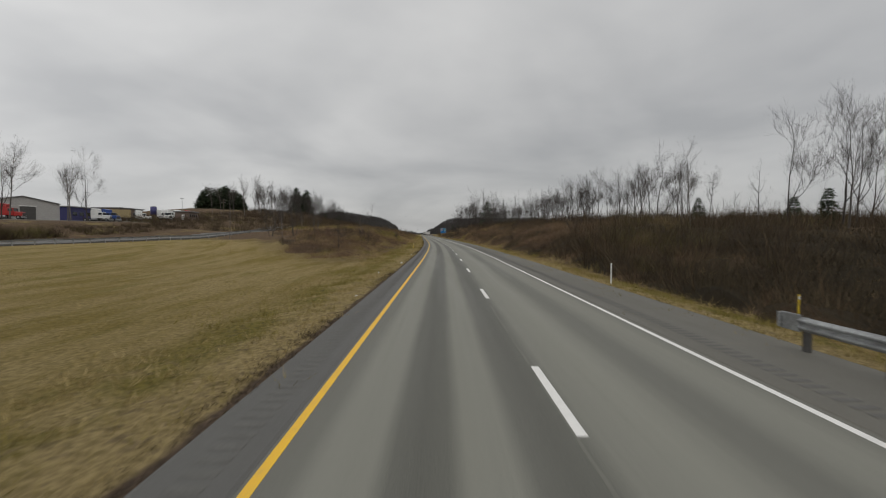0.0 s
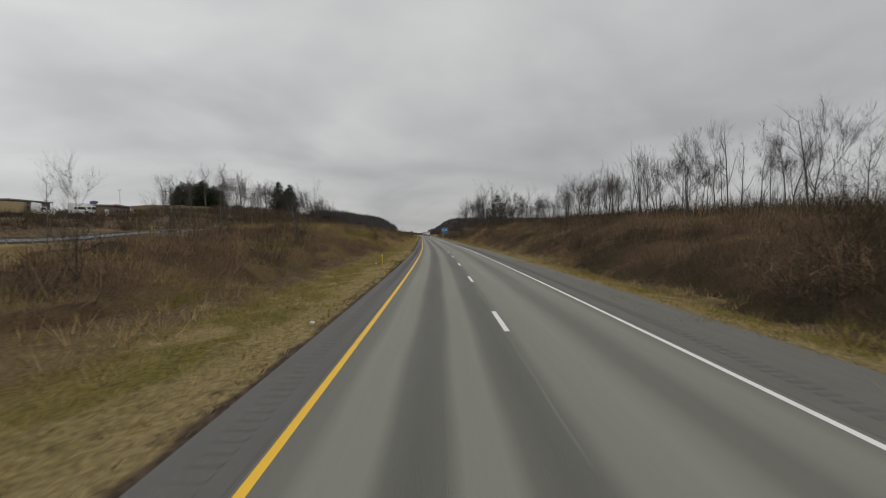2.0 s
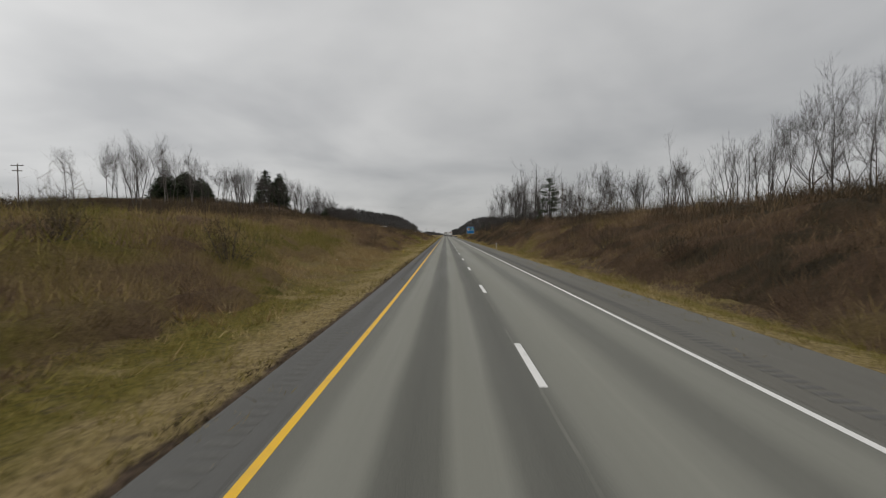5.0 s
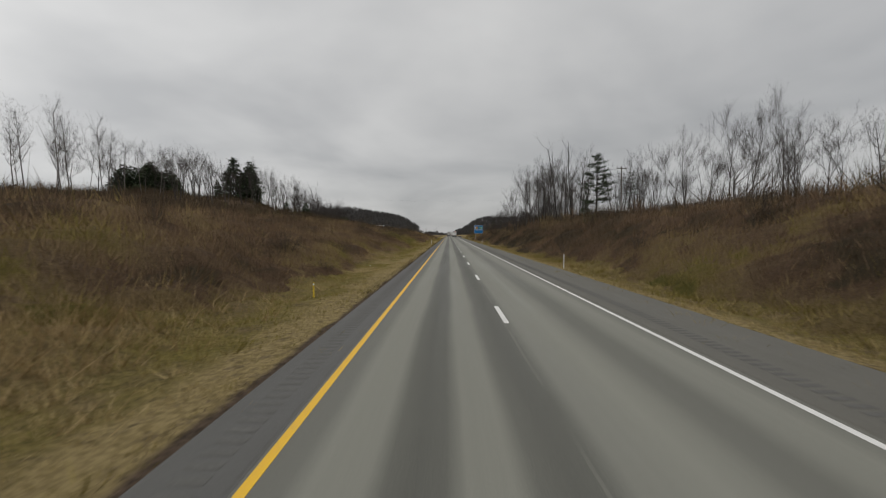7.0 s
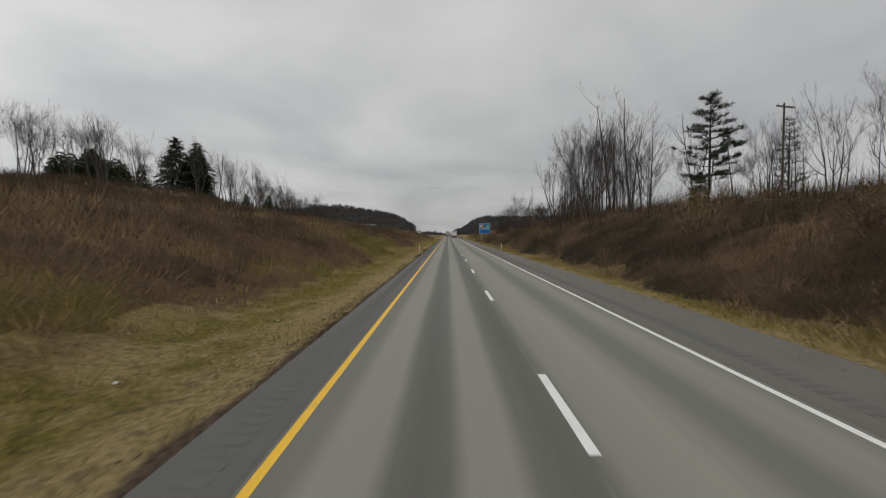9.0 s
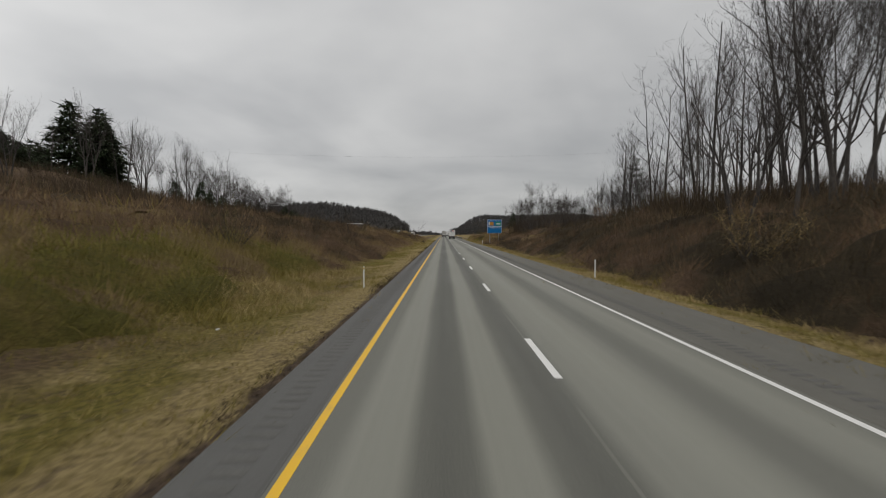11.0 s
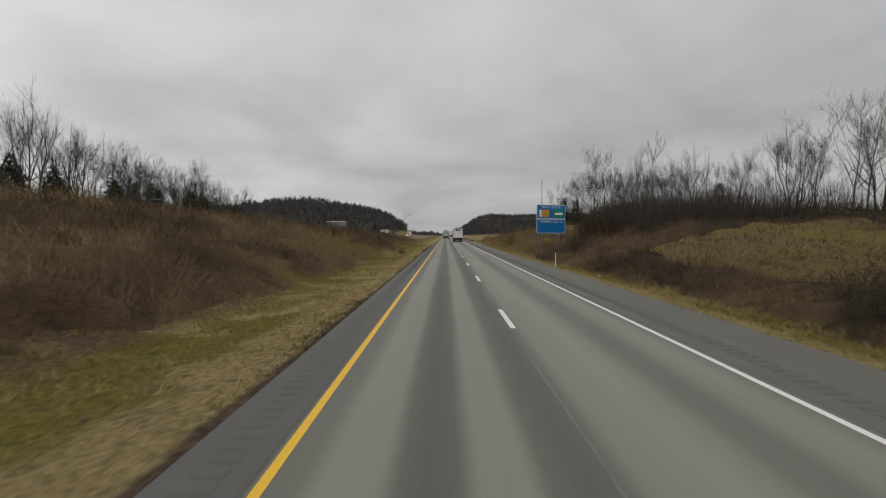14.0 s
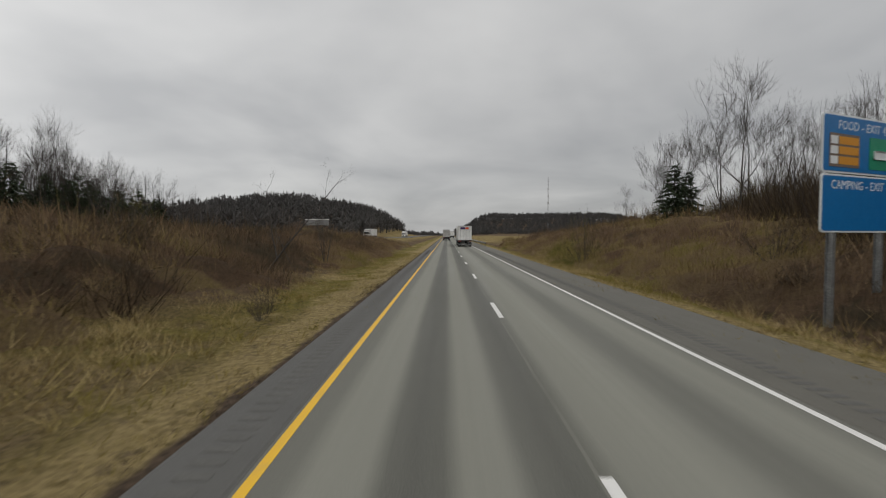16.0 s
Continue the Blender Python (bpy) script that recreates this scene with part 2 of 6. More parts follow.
M_HAY = foliage("long_tan_grass", [(0.0, (0.24, 0.165, 0.078)), (0.5, (0.33, 0.24, 0.118)), (1.0, (0.43, 0.325, 0.172))],
                [(0.0, (0.16, 0.10, 0.045)), (1.0, (0.27, 0.18, 0.08))], 0.25, 0.50, 0.62)
M_TWIG = foliage("bare_twigs", [(0.0, (0.040, 0.036, 0.033)), (0.5, (0.064, 0.056, 0.051)), (1.0, (0.10, 0.088, 0.079))])
M_NEEDLE = foliage("conifer_needles", [(0.0, (0.024, 0.035, 0.020)), (0.5, (0.043, 0.058, 0.032)), (1.0, (0.07, 0.088, 0.048))])
# the grey of distance haze is put into the far trees' colour
M_WOODS = foliage("hazy_far_woods", [(0.0, (0.060, 0.059, 0.057)), (0.5, (0.084, 0.081, 0.078)), (1.0, (0.112, 0.106, 0.101))])


def brush_material(name, lumpy):
    """Dry brush: each bush has a tone of its own (first UV), from dark briar over brown to straw and olive gold."""
    m = Nodes(name)
    vec, tone, _ = m.uv()
    tone = m.math("ADD", tone, m.math("MULTIPLY", m.math("SUBTRACT", m.noise(0.8, 5, 0.7), 0.5), 0.55))
    stops = ((0.0, (0.052, 0.043, 0.028)), (0.22, (0.087, 0.068, 0.042)), (0.42, (0.160, 0.104, 0.066)), (0.60, (0.215, 0.150, 0.086)), (0.76, (0.265, 0.195, 0.090)),
             (0.88, (0.228, 0.182, 0.056)), (1.0, (0.16, 0.146, 0.038)))
    col = m.ramp(tone, *stops)
    if lumpy:
        # near-black noise flecks put the shade inside the brush into its colour
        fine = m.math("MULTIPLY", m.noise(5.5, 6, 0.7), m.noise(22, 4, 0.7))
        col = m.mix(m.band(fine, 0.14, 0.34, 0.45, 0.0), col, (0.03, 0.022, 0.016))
        m.bump(m.math("ADD", m.noise(4.5, 6, 0.75), m.math("MULTIPLY", m.noise(19, 4, 0.7), 0.5)), 1.0, 0.35)
    else:
        col = m.mix(1.0, col, m.ramp(m.island(), (0.0, 0.62), (0.5, 0.98), (1.0, 1.0)), "MULTIPLY")
    return m.done(col, 0.95, spec=0.08)


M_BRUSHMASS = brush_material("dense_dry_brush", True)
M_BRUSHTWIG = brush_material("dry_brush_twigs", False)


def bark_material(name, a, b):
    m = Nodes(name)
    n = m.noise(4, 6, 0.65, None, (3, 3, 0.6))
    col = m.mix(m.band(n, 0.35, 0.65), a, b)
    col = m.mix(m.band(m.object_random(), 0.0, 1.0, 0.0, 0.45), col, (0.105, 0.095, 0.086))
    m.bump(n, 0.7, 0.03)
    return m.done(col, 0.9, spec=0.15)


M_BARK = bark_material("grey_bark", (0.030, 0.027, 0.025), (0.080, 0.071, 0.064))
M_PALE_BARK = bark_material("pale_bark", (0.085, 0.076, 0.068), (0.20, 0.182, 0.163))

# ---- the line of the road ----
TURN, S0, S1 = radians(2.8), 35.0, 135.0


def heading(s):
    return TURN * np.clip((np.asarray(s, float) - S0) / (S1 - S0), 0, 1)


_grid = np.arange(-700.0, 5000.0, 0.5)
_mid = heading(_grid + 0.25)
_gx = np.concatenate([[0], np.cumsum(-np.sin(_mid) * 0.5)])[:-1]
_gy = np.concatenate([[0], np.cumsum(np.cos(_mid) * 0.5)])[:-1]
_zero = np.searchsorted(_grid, 0.0)
_gx, _gy = _gx - _gx[_zero], _gy - _gy[_zero]


def place(s, u):
    """World x, y of a point s metres along the road and u metres right of its yellow line."""
    s, u = np.asarray(s, float), np.asarray(u, float)
    h = heading(s)
    return np.interp(s, _grid, _gx) + (u - 1.93) * np.cos(h), np.interp(s, _grid, _gy) + (u - 1.93) * np.sin(h)


def along(x, y):
    """The inverse of place()."""
    s = y
    for _ in range(6):
        px, py = place(s, 1.93)
        h = float(heading(s))
        s += -(x - px) * math.sin(h) + (y - py) * math.cos(h)
    px, py = place(s, 1.93)
    h = float(heading(s))
    return float(s), float((x - px) * math.cos(h) + (y - py) * math.sin(h) + 1.93)


# cross-sections of the land: height by distance left and right of the yellow line, at stations along the road
LEFT_U = (-1500, -400, -160, -110, -90, -80, -74, -58, -40, -25, -18, -12, -8, -5, -2, -1.2)
LEFT_Z = {
    -60: (3, 3, 5, 6, 5.0, 2.2, 0.8, 0.5, -0.2, -0.6, -0.7, -0.6, -0.5, -0.35, -0.12, -0.05),
    42: (3, 3, 5, 6, 5.0, 2.2, 0.8, 0.5, -0.2, -0.6, -0.7, -0.6, -0.5, -0.35, -0.12, -0.05),
    80: (3, 3, 5, 6, 5.2, 2.6, 0.9, 0.8, 0.9, 1.4, 1.2, 0.5, -0.1, -0.3, -0.12, -0.05),
    110: (3, 3, 5.5, 6.2, 5.4, 3.6, 1.6, 1.0, 1.2, 2.4, 2.2, 1.2, 0.1, -0.3, -0.12, -0.05),
    150: (3, 3, 6.5, 6.4, 5.9, 5.0, 3.6, 2.6, 3.9, 3.6, 2.9, 1.7, 0.3, -0.3, -0.12, -0.05),
    205: (4, 4, 9, 8.5, 8.0, 7.8, 7.5, 6.6, 5.4, 4.1, 3.1, 1.8, 0.3, -0.3, -0.12, -0.05),
    250: (3, 3, 11, 12, 11.4, 10.6, 9.8, 8.0, 5.8, 4.2, 3.1, 1.8, 0.3, -0.3, -0.12, -0.05),
    340: (3, 4, 20, 18, 16.5, 15, 12.6, 9, 6.2, 4.1, 3.0, 1.7, 0.3, -0.3, -0.12, -0.05),
    420: (3, 6, 21, 12, 8, 6.4, 5.4, 3.5, 2.4, 2.0, 1.6, 1.0, 0.1, -0.3, -0.12, -0.05),
    480: (3, 5, 12, 7, 4, 3.2, 2.6, 1.6, 1.0, 1.2, 1.0, 0.6, 0.0, -0.3, -0.12, -0.05),
    620: (4, 5, 6, 4, 2.6, 2.0, 1.6, 0.4, 0.0, 0.0, -0.2, -0.3, -0.3, -0.3, -0.1, -0.05),
}
RIGHT_U = (10.4, 11.2, 12.5, 14, 17, 21, 26, 34, 50, 80, 150, 400, 1500)
RIGHT_Z = {
    15: (-0.05, -0.10, -0.35, -0.6, -0.8, -0.6, -0.2, 0.3, 0.8, 1, 1, 2, 2),
    60: (-0.05, -0.10, -0.30, -0.1, 1.0, 2.1, 2.8, 2.8, 3, 3, 3, 3, 3),
    120: (-0.05, -0.10, -0.30, 0.1, 1.6, 3.0, 4.0, 4.7, 5.5, 6, 6, 6, 6),
    200: (-0.05, -0.10, -0.30, 0.1, 1.7, 3.3, 4.4, 5.0, 6, 7, 9, 10, 10),
    308: (-0.05, -0.10, -0.30, 0.1, 1.6, 3.1, 4.2, 5.0, 6, 7, 9, 10, 10),
    333: (-0.05, -0.10, -0.40, -0.7, -0.6, -0.2, 0.3, 1.0, 2.6, 4, 6, 8, 8),
    354: (-0.05, -0.10, -0.40, -0.7, 0.0, 1.7, 3.1, 3.9, 4.6, 5, 6, 8, 8),
    376: (-0.05, -0.10, -0.40, -0.7, -0.2, 1.2, 2.4, 3.4, 4.4, 5, 6, 8, 8),
    415: (-0.05, -0.10, -0.30, -0.2, 0.9, 2.3, 3.6, 4.3, 4.8, 5, 5, 6, 6),
    450: (-0.05, -0.10, -0.20, 0.0, 0.7, 1.5, 2.3, 2.8, 3.0, 3, 3, 3, 3),
    510: (-0.05, -0.10, -0.20, -0.2, 0.0, 0.2, 0.4, 0.8, 1.5, 2, 2, 2, 2),
    700: (-0.05, -0.10, -0.20, -0.2, 0, 0, 0, 0, 0, 0, 0, 2, 2),
}


def _section(s, u, us, table):
    keys = sorted(table)
    rows = np.stack([np.interp(u, us, table[k]) for k in keys])
    f = np.interp(s, keys, np.arange(len(keys)))
    i = np.clip(f.astype(int), 0, len(keys) - 2)
    w = f - i
    w = w * w * (3 - 2 * w)
    n = np.arange(rows.shape[1])
    return rows[i, n] * (1 - w) + rows[i + 1, n] * w


def ease(x, a, b):
    w = np.clip((x - a) / (b - a), 0, 1)
    return w * w * (3 - 2 * w)


def drop(s):
    """The far end of the road falls away slowly."""
    return -4.0 * (np.clip(np.asarray(s, float) - 700, 0, 1100) / 1100) ** 2


def land(s, u):
    """Height of the land."""
    s, u = np.broadcast_arrays(np.asarray(s, float), np.asarray(u, float))
    shape, s, u = s.shape, s.ravel(), u.ravel()
    z = np.where(u < 4, _section(s, u, LEFT_U, LEFT_Z), _section(s, u, RIGHT_U, RIGHT_Z))
    off = np.clip(np.maximum(-1.2 - u, u - 10.4), 0, None)
    bumps = 0.5 * np.sin(s * 0.31 + 1.7 * np.sin(u * 0.23)) * np.sin(u * 0.41 + 1.3 * np.sin(s * 0.13)) + 0.35 * np.sin(s * 0.83 + u * 0.57) * np.sin(u * 0.97 - s * 0.29)
    # the field, the opposite road and the yard lie smooth
    bumps = bumps * np.where(u < 0, np.maximum(ease(s, 45, 75) * (1 - ease(-u, 30, 50)), ease(s, 170, 230)), 1)
    z = z + bumps * np.clip((off - 3) / 6, 0, 1) * 0.75 + 0.05 * np.sin(s * 1.3 + 2 * np.sin(u)) * np.clip(off / 1.5, 0, 1)
    z = np.where((u > -1.2) & (u < 10.14), -0.08, z)
    # wooded hills far ahead on both sides
    z = z + (21 + 2.5 * np.sin(u * 0.05 + s * 0.011)) * ease(s, 540, 780) * (1 - ease(s, 830, 960)) * ease(-u, 30, 78) + 37 * ease(s, 1080, 1350) * ease(u, 14, 92) * (1 - ease(u, 330, 480))
    z = z + drop(s)
    return z.reshape(shape)


# ---- mesh helpers ----
def mesh_of(name, verts, faces, mat, uvs=None, smooth=False):
    me = bpy.data.meshes.new(name)
    me.from_pydata([tuple(v) for v in verts] if not isinstance(verts, np.ndarray) else verts.tolist(), [], faces if isinstance(faces, list) else faces.tolist())
    if uvs is not None:
        layer = me.uv_layers.new(name="UVMap")
        idx = np.empty(len(me.loops), dtype=np.int32)
        me.loops.foreach_get("vertex_index", idx)
        layer.data.foreach_set("uv", np.asarray(uvs, dtype=np.float32)[idx].ravel())
    if mat:
        me.materials.append(mat)
    if smooth:
        me.polygons.foreach_set("use_smooth", np.ones(len(me.polygons), dtype=bool))
    me.update()
    return me


def part(name, data, mat, parent=None, label="", at=None, smooth=False):
    """Links a bmesh or a mesh as ONE mesh object under a thing or a part."""
    if isinstance(data, bmesh.types.BMesh):
        me = bpy.data.meshes.new(name)
        data.to_mesh(me)
        data.free()
        me.materials.append(mat)
        if smooth:
            me.polygons.foreach_set("use_smooth", np.ones(len(me.polygons), dtype=bool))
    else:
        me = data
    ob = new(name, me)
    if parent:
        ob.parent = parent
    if at is not None:
        ob.matrix_basis = at
    if label:
        tagged(ob, label)
    return ob


def box(bm, size, centre, bevel=0.0, turn=None):
    m = Matrix.Translation(centre) @ (turn or Matrix.Identity(4)) @ Matrix.Diagonal((*size, 1))
    g = bmesh.ops.create_cube(bm, size=1.0, matrix=m)
    if bevel:
        es = list({e for v in g["verts"] for e in v.link_edges})
        bmesh.ops.bevel(bm, geom=es, offset=bevel, segments=2, affect="EDGES", profile=0.5)
    return bm


def rod(bm, a, b, r, r2=None, sides=8):
    a, b = Vector(a), Vector(b)
    d = b - a
    m = Matrix.Translation((a + b) / 2) @ d.to_track_quat("Z", "Y").to_matrix().to_4x4()
    bmesh.ops.create_cone(bm, cap_ends=True, segments=sides, radius1=r, radius2=r if r2 is None else r2, depth=d.length, matrix=m)
    return bm


def boxed(size, centre, bevel=0.0):
    return box(bmesh.new(), size, centre, bevel)


def strip(s_list, u_list, z_fn):
    """A sheet over stations and offsets."""
    S, U = np.meshgrid(s_list, u_list, indexing="ij")
    X, Y = place(S, U)
    Z = z_fn(S, U)
    n, k = S.shape
    verts = np.stack([X.ravel(), Y.ravel(), Z.ravel()], 1)
    i = np.arange(n * k).reshape(n, k)
    faces = np.stack([i[:-1, :-1].ravel(), i[:-1, 1:].ravel(), i[1:, 1:].ravel(), i[1:, :-1].ravel()], 1)
    return verts, faces, np.stack([U.ravel(), S.ravel()], 1)


def slab(s_list, u0, u1, top, thick, name, mat, kind_label, bevel=0.03):
    """A long plate with real thickness and chamfered edges."""
    def z(S, U):
        return drop(S) + top + np.where((U < u0 + 1e-6) | (U > u1 - 1e-6), -thick, np.where((U < u0 + bevel * 1.5) | (U > u1 - bevel * 1.5), -bevel * 0.4, 0))
    us = [u0, u0 + 0.001, u0 + bevel] + list(np.linspace(u0 + 2 * bevel, u1 - 2 * bevel, max(2, int((u1 - u0) / 0.6)))) + [u1 - bevel, u1 - 0.001, u1]
    v, f, uv = strip(s_list, us, z)
    return tagged(new(name, mesh_of(name, v, f, mat, uv)), kind_label, kind="structure")


# ---- ground and road ----
far_s = [650, 700, 760, 830, 900, 1000, 1150, 1300, 1500, 1800, 2300, 3000, 4000]
s_ground = np.concatenate([[-600, -400, -250, -150, -100, -70], np.arange(-50, 480, 1.6), np.arange(480, 640, 6), far_s])
u_left = -np.concatenate([[1500, 1000, 700, 400, 280, 220, 180], np.arange(160, 60, -6), np.arange(60, 26, -2.0), np.arange(26, 8, -0.8), np.arange(8, 1.2, -0.4)])
u_right = np.concatenate([np.arange(10.16, 15, 0.4), np.arange(15, 30, 0.8), np.arange(30, 60, 2.0), np.arange(60, 160, 6), [180, 220, 280, 400, 700, 1000, 1500]])
v, f, uv = strip(s_ground, np.concatenate([u_left, [-1.2, -1.0, 2, 6, 10.12], u_right]), land)
tagged(new("ground", mesh_of("ground", v, f, M_GROUND, uv, True)), "dry winter grassland and brown brushy banks beside the highway", kind="structure")
s_road = np.concatenate([[-600, -300, -150], np.arange(-80, 480, 4.0), np.arange(480, 640, 10), far_s])
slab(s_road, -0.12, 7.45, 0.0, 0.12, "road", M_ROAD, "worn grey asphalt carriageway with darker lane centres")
slab(s_road, -1.18, -0.125, -0.004, 0.10, "shoulder", M_SHOULDER, "narrow dark asphalt inside shoulder along the carriageway")
slab(s_road, 7.455, 10.12, -0.004, 0.10, "shoulder", M_WIDE_SHOULDER, "wide grey asphalt outside shoulder along the carriageway")


def line_mark(s0, s1, u, w, name, mat, label, raise_z=0.004):
    n = max(2, int((s1 - s0) / 4))
    v, f, uv = strip(np.linspace(s0, s1, n), [u - w / 2, u - w / 2 + 0.003, u + w / 2 - 0.003, u + w / 2],
                     lambda S, U: drop(S) + np.where(abs(U - u) > w / 2 - 0.001, -0.002, raise_z))
    return tagged(new(name, mesh_of(name, v, f, mat, uv)), label, "road marking", kind="structure")


line_mark(-80, 1500, 0.0, 0.13, "yellow_line", M_YELLOW, "solid yellow painted edge line on the asphalt")
line_mark(-80, 1500, 7.27, 0.13, "white_line", M_WHITE, "solid white painted edge line on the asphalt")
for k in range(-4, 60):
    near = 5.77 + 12.19 * k
    ob = line_mark(near, near + 3.05, 3.70, 0.15, "lane_dash", M_WHITE, "worn white painted lane dash on the asphalt")
    tagged(ob, group="lane dashes")


def rumble(u0, u1, s0, s1, name):
    verts, faces = [], []
    for s in np.arange(s0, s1, 0.31):
        x, y = place([s, s, s + 0.17, s + 0.17], [u0, u1, u1, u0])
        i = len(verts)
        verts += [(x[k], y[k], 0.0005) for k in range(4)]
        cx, cy = place([s + 0.04, s + 0.04, s + 0.13, s + 0.13], [u0 + 0.03, u1 - 0.03, u1 - 0.03, u0 + 0.03])
        verts += [(cx[k], cy[k], 0.003) for k in range(4)]
        faces += [(i + k, i + (k + 1) % 4, i + 4 + (k + 1) % 4, i + 4 + k) for k in range(4)] + [(i + 4, i + 5, i + 6, i + 7)]
    m = bpy.data.materials.get("rumble_asphalt") or plain("rumble_asphalt", (0.112, 0.109, 0.099), 0.85, 0.0, 0.10)
    return tagged(new(name, mesh_of(name, verts, faces, m)), "dark milled rumble strip in the asphalt shoulder", "rumble strip", kind="stuff")


rumble(-0.85, -0.45, -20, 430, "rumble_strip")
rumble(7.95, 8.35, -20, 430, "rumble_strip")

# the opposite carriageway across the median
def far_u(s):
    return np.interp(s, [-600, 90, 430, 620, 1500], [-66, -66, -32, -27, -27])



def opposite_road(s_opp):
    S = np.repeat(s_opp[:, None], 6, 1)
    U = far_u(S) + np.array([-6.0, -5.9, -2, 2, 5.9, 6.0])[None]
    X, Y = place(S, U)
    Z = land(S, far_u(S)) + np.array([-0.4, 0.16, 0.2, 0.2, 0.16, -0.4])[None]
    i = np.arange(S.size).reshape(S.shape)
    f = np.stack([i[:-1, :-1].ravel(), i[:-1, 1:].ravel(), i[1:, 1:].ravel(), i[1:, :-1].ravel()], 1)
    tagged(new("road", mesh_of("road", np.stack([X.ravel(), Y.ravel(), Z.ravel()], 1), f, M_SHOULDER, np.stack([U.ravel(), S.ravel()], 1))),
           "grey asphalt opposite carriageway beyond the grass median", kind="structure")


opposite_road(np.concatenate([[-500, -200], np.arange(-80, 185, 8.0)]))
opposite_road(np.concatenate([np.arange(455, 640, 8.0), far_s]))

# ---- plants ----
def tubes(p0, p1, r0, r1, sides):
    """Open tapered tubes, one a segment."""
    p0, p1 = np.asarray(p0, float), np.asarray(p1, float)
    r0, r1 = np.asarray(r0, float)[:, None, None], np.asarray(r1, float)[:, None, None]
    d = p1 - p0
    d /= np.linalg.norm(d, axis=1, keepdims=True) + 1e-9
    ref = np.where(abs(d[:, 2:3]) > 0.9, np.array([[1.0, 0, 0]]), np.array([[0, 0, 1.0]]))
    a = np.cross(d, ref)
    a /= np.linalg.norm(a, axis=1, keepdims=True) + 1e-9
    b = np.cross(d, a)
    t = np.linspace(0, 2 * math.pi, sides, endpoint=False)
    ring = np.cos(t)[None, :, None] * a[:, None, :] + np.sin(t)[None, :, None] * b[:, None, :]
    v = np.concatenate([p0[:, None, :] + ring * r0, p1[:, None, :] + ring * r1], 1)
    n = len(p0)
    base = np.arange(n)[:, None] * (2 * sides)
    k = np.arange(sides)[None]
    k2 = (k + 1) % sides
    f = np.stack([base + k, base + k2, base + sides + k2, base + sides + k], 2).reshape(-1, 4)
    return v.reshape(-1, 3), f


def spikes(p0, p2, w, rng):
    """Thin single-piece tapering blades, for what is small or far."""
    n = len(p0)
    side = rng.normal(size=(n, 3)) * np.array([1, 1, 0.15])
    side /= np.linalg.norm(side, axis=1, keepdims=True) + 1e-9
    w = np.asarray(w)[:, None]
    v = np.stack([p0 - side * w, p0 + side * w, p2], 1).reshape(-1, 3)
    return v, (np.arange(n)[:, None] * 3 + np.array([[0, 1, 2]])).tolist()


def grow(rng, height, spread, stems, lean=0.1, first=0.3, dense=1.0, up=0.25, girth=0.0105):
    """Limbs and twigs of a bare tree, as segments (start, end, radius, radius)."""
    limbs, twigs = [], []

    def reach(p, d, length, r, level):
        n = (8, 4, 3, 2)[level]
        step = length / n
        kids = []
        for i in range(n):
            wob = (0.03, 0.12, 0.2, 0.26)[level]
            d = d + Vector(rng.normal(size=3)) * wob + Vector((0, 0, up * (0.16, 0.45, 0.4, 0.3)[level]))
            d.normalize()
            q = p + d * step
            ra, rb = r * (1 - 0.8 * i / n), r * (1 - 0.8 * (i + 1) / n)
            (limbs if level < 2 else twigs).append((tuple(p), tuple(q), ra, rb))
            fr = (i + 0.5) / n
            if level > 0 or fr > first:
                kids.append((p.lerp(q, float(rng.random())), d.copy(), ra * 0.5, fr))
            p = q
        if level == 3:
            return
        for kp, kd, kr, fr in kids:
            count = (2.4, 2.0, 1.7)[level] * dense
            for _ in range(int(count + rng.random())):
                side = Vector(rng.normal(size=3))
                side = side - kd * side.dot(kd)
                side.normalize()
                nd = (kd * (0.8, 0.6, 0.6)[level] + side * spread * (1.0, 0.85, 0.9)[level]).normalized()
                ln = (height * (0.40 - 0.26 * fr), length * 0.5, length * 0.6)[level] * (0.65 + 0.6 * rng.random())
                reach(kp.copy(), nd, ln, max(kr, 0.009), level + 1)

    for k in range(stems):
        ang = 2 * math.pi * k / max(1, stems) + rng.random()
        off = 0.0 if stems == 1 else 0.35
        d = Vector((math.cos(ang) * lean, math.sin(ang) * lean, 1)).normalized()
        reach(Vector((math.cos(ang) * off, math.sin(ang) * off, -0.4)), d, height * (0.8 + 0.25 * rng.random()), height * girth + 0.02, 0)
    return limbs, twigs


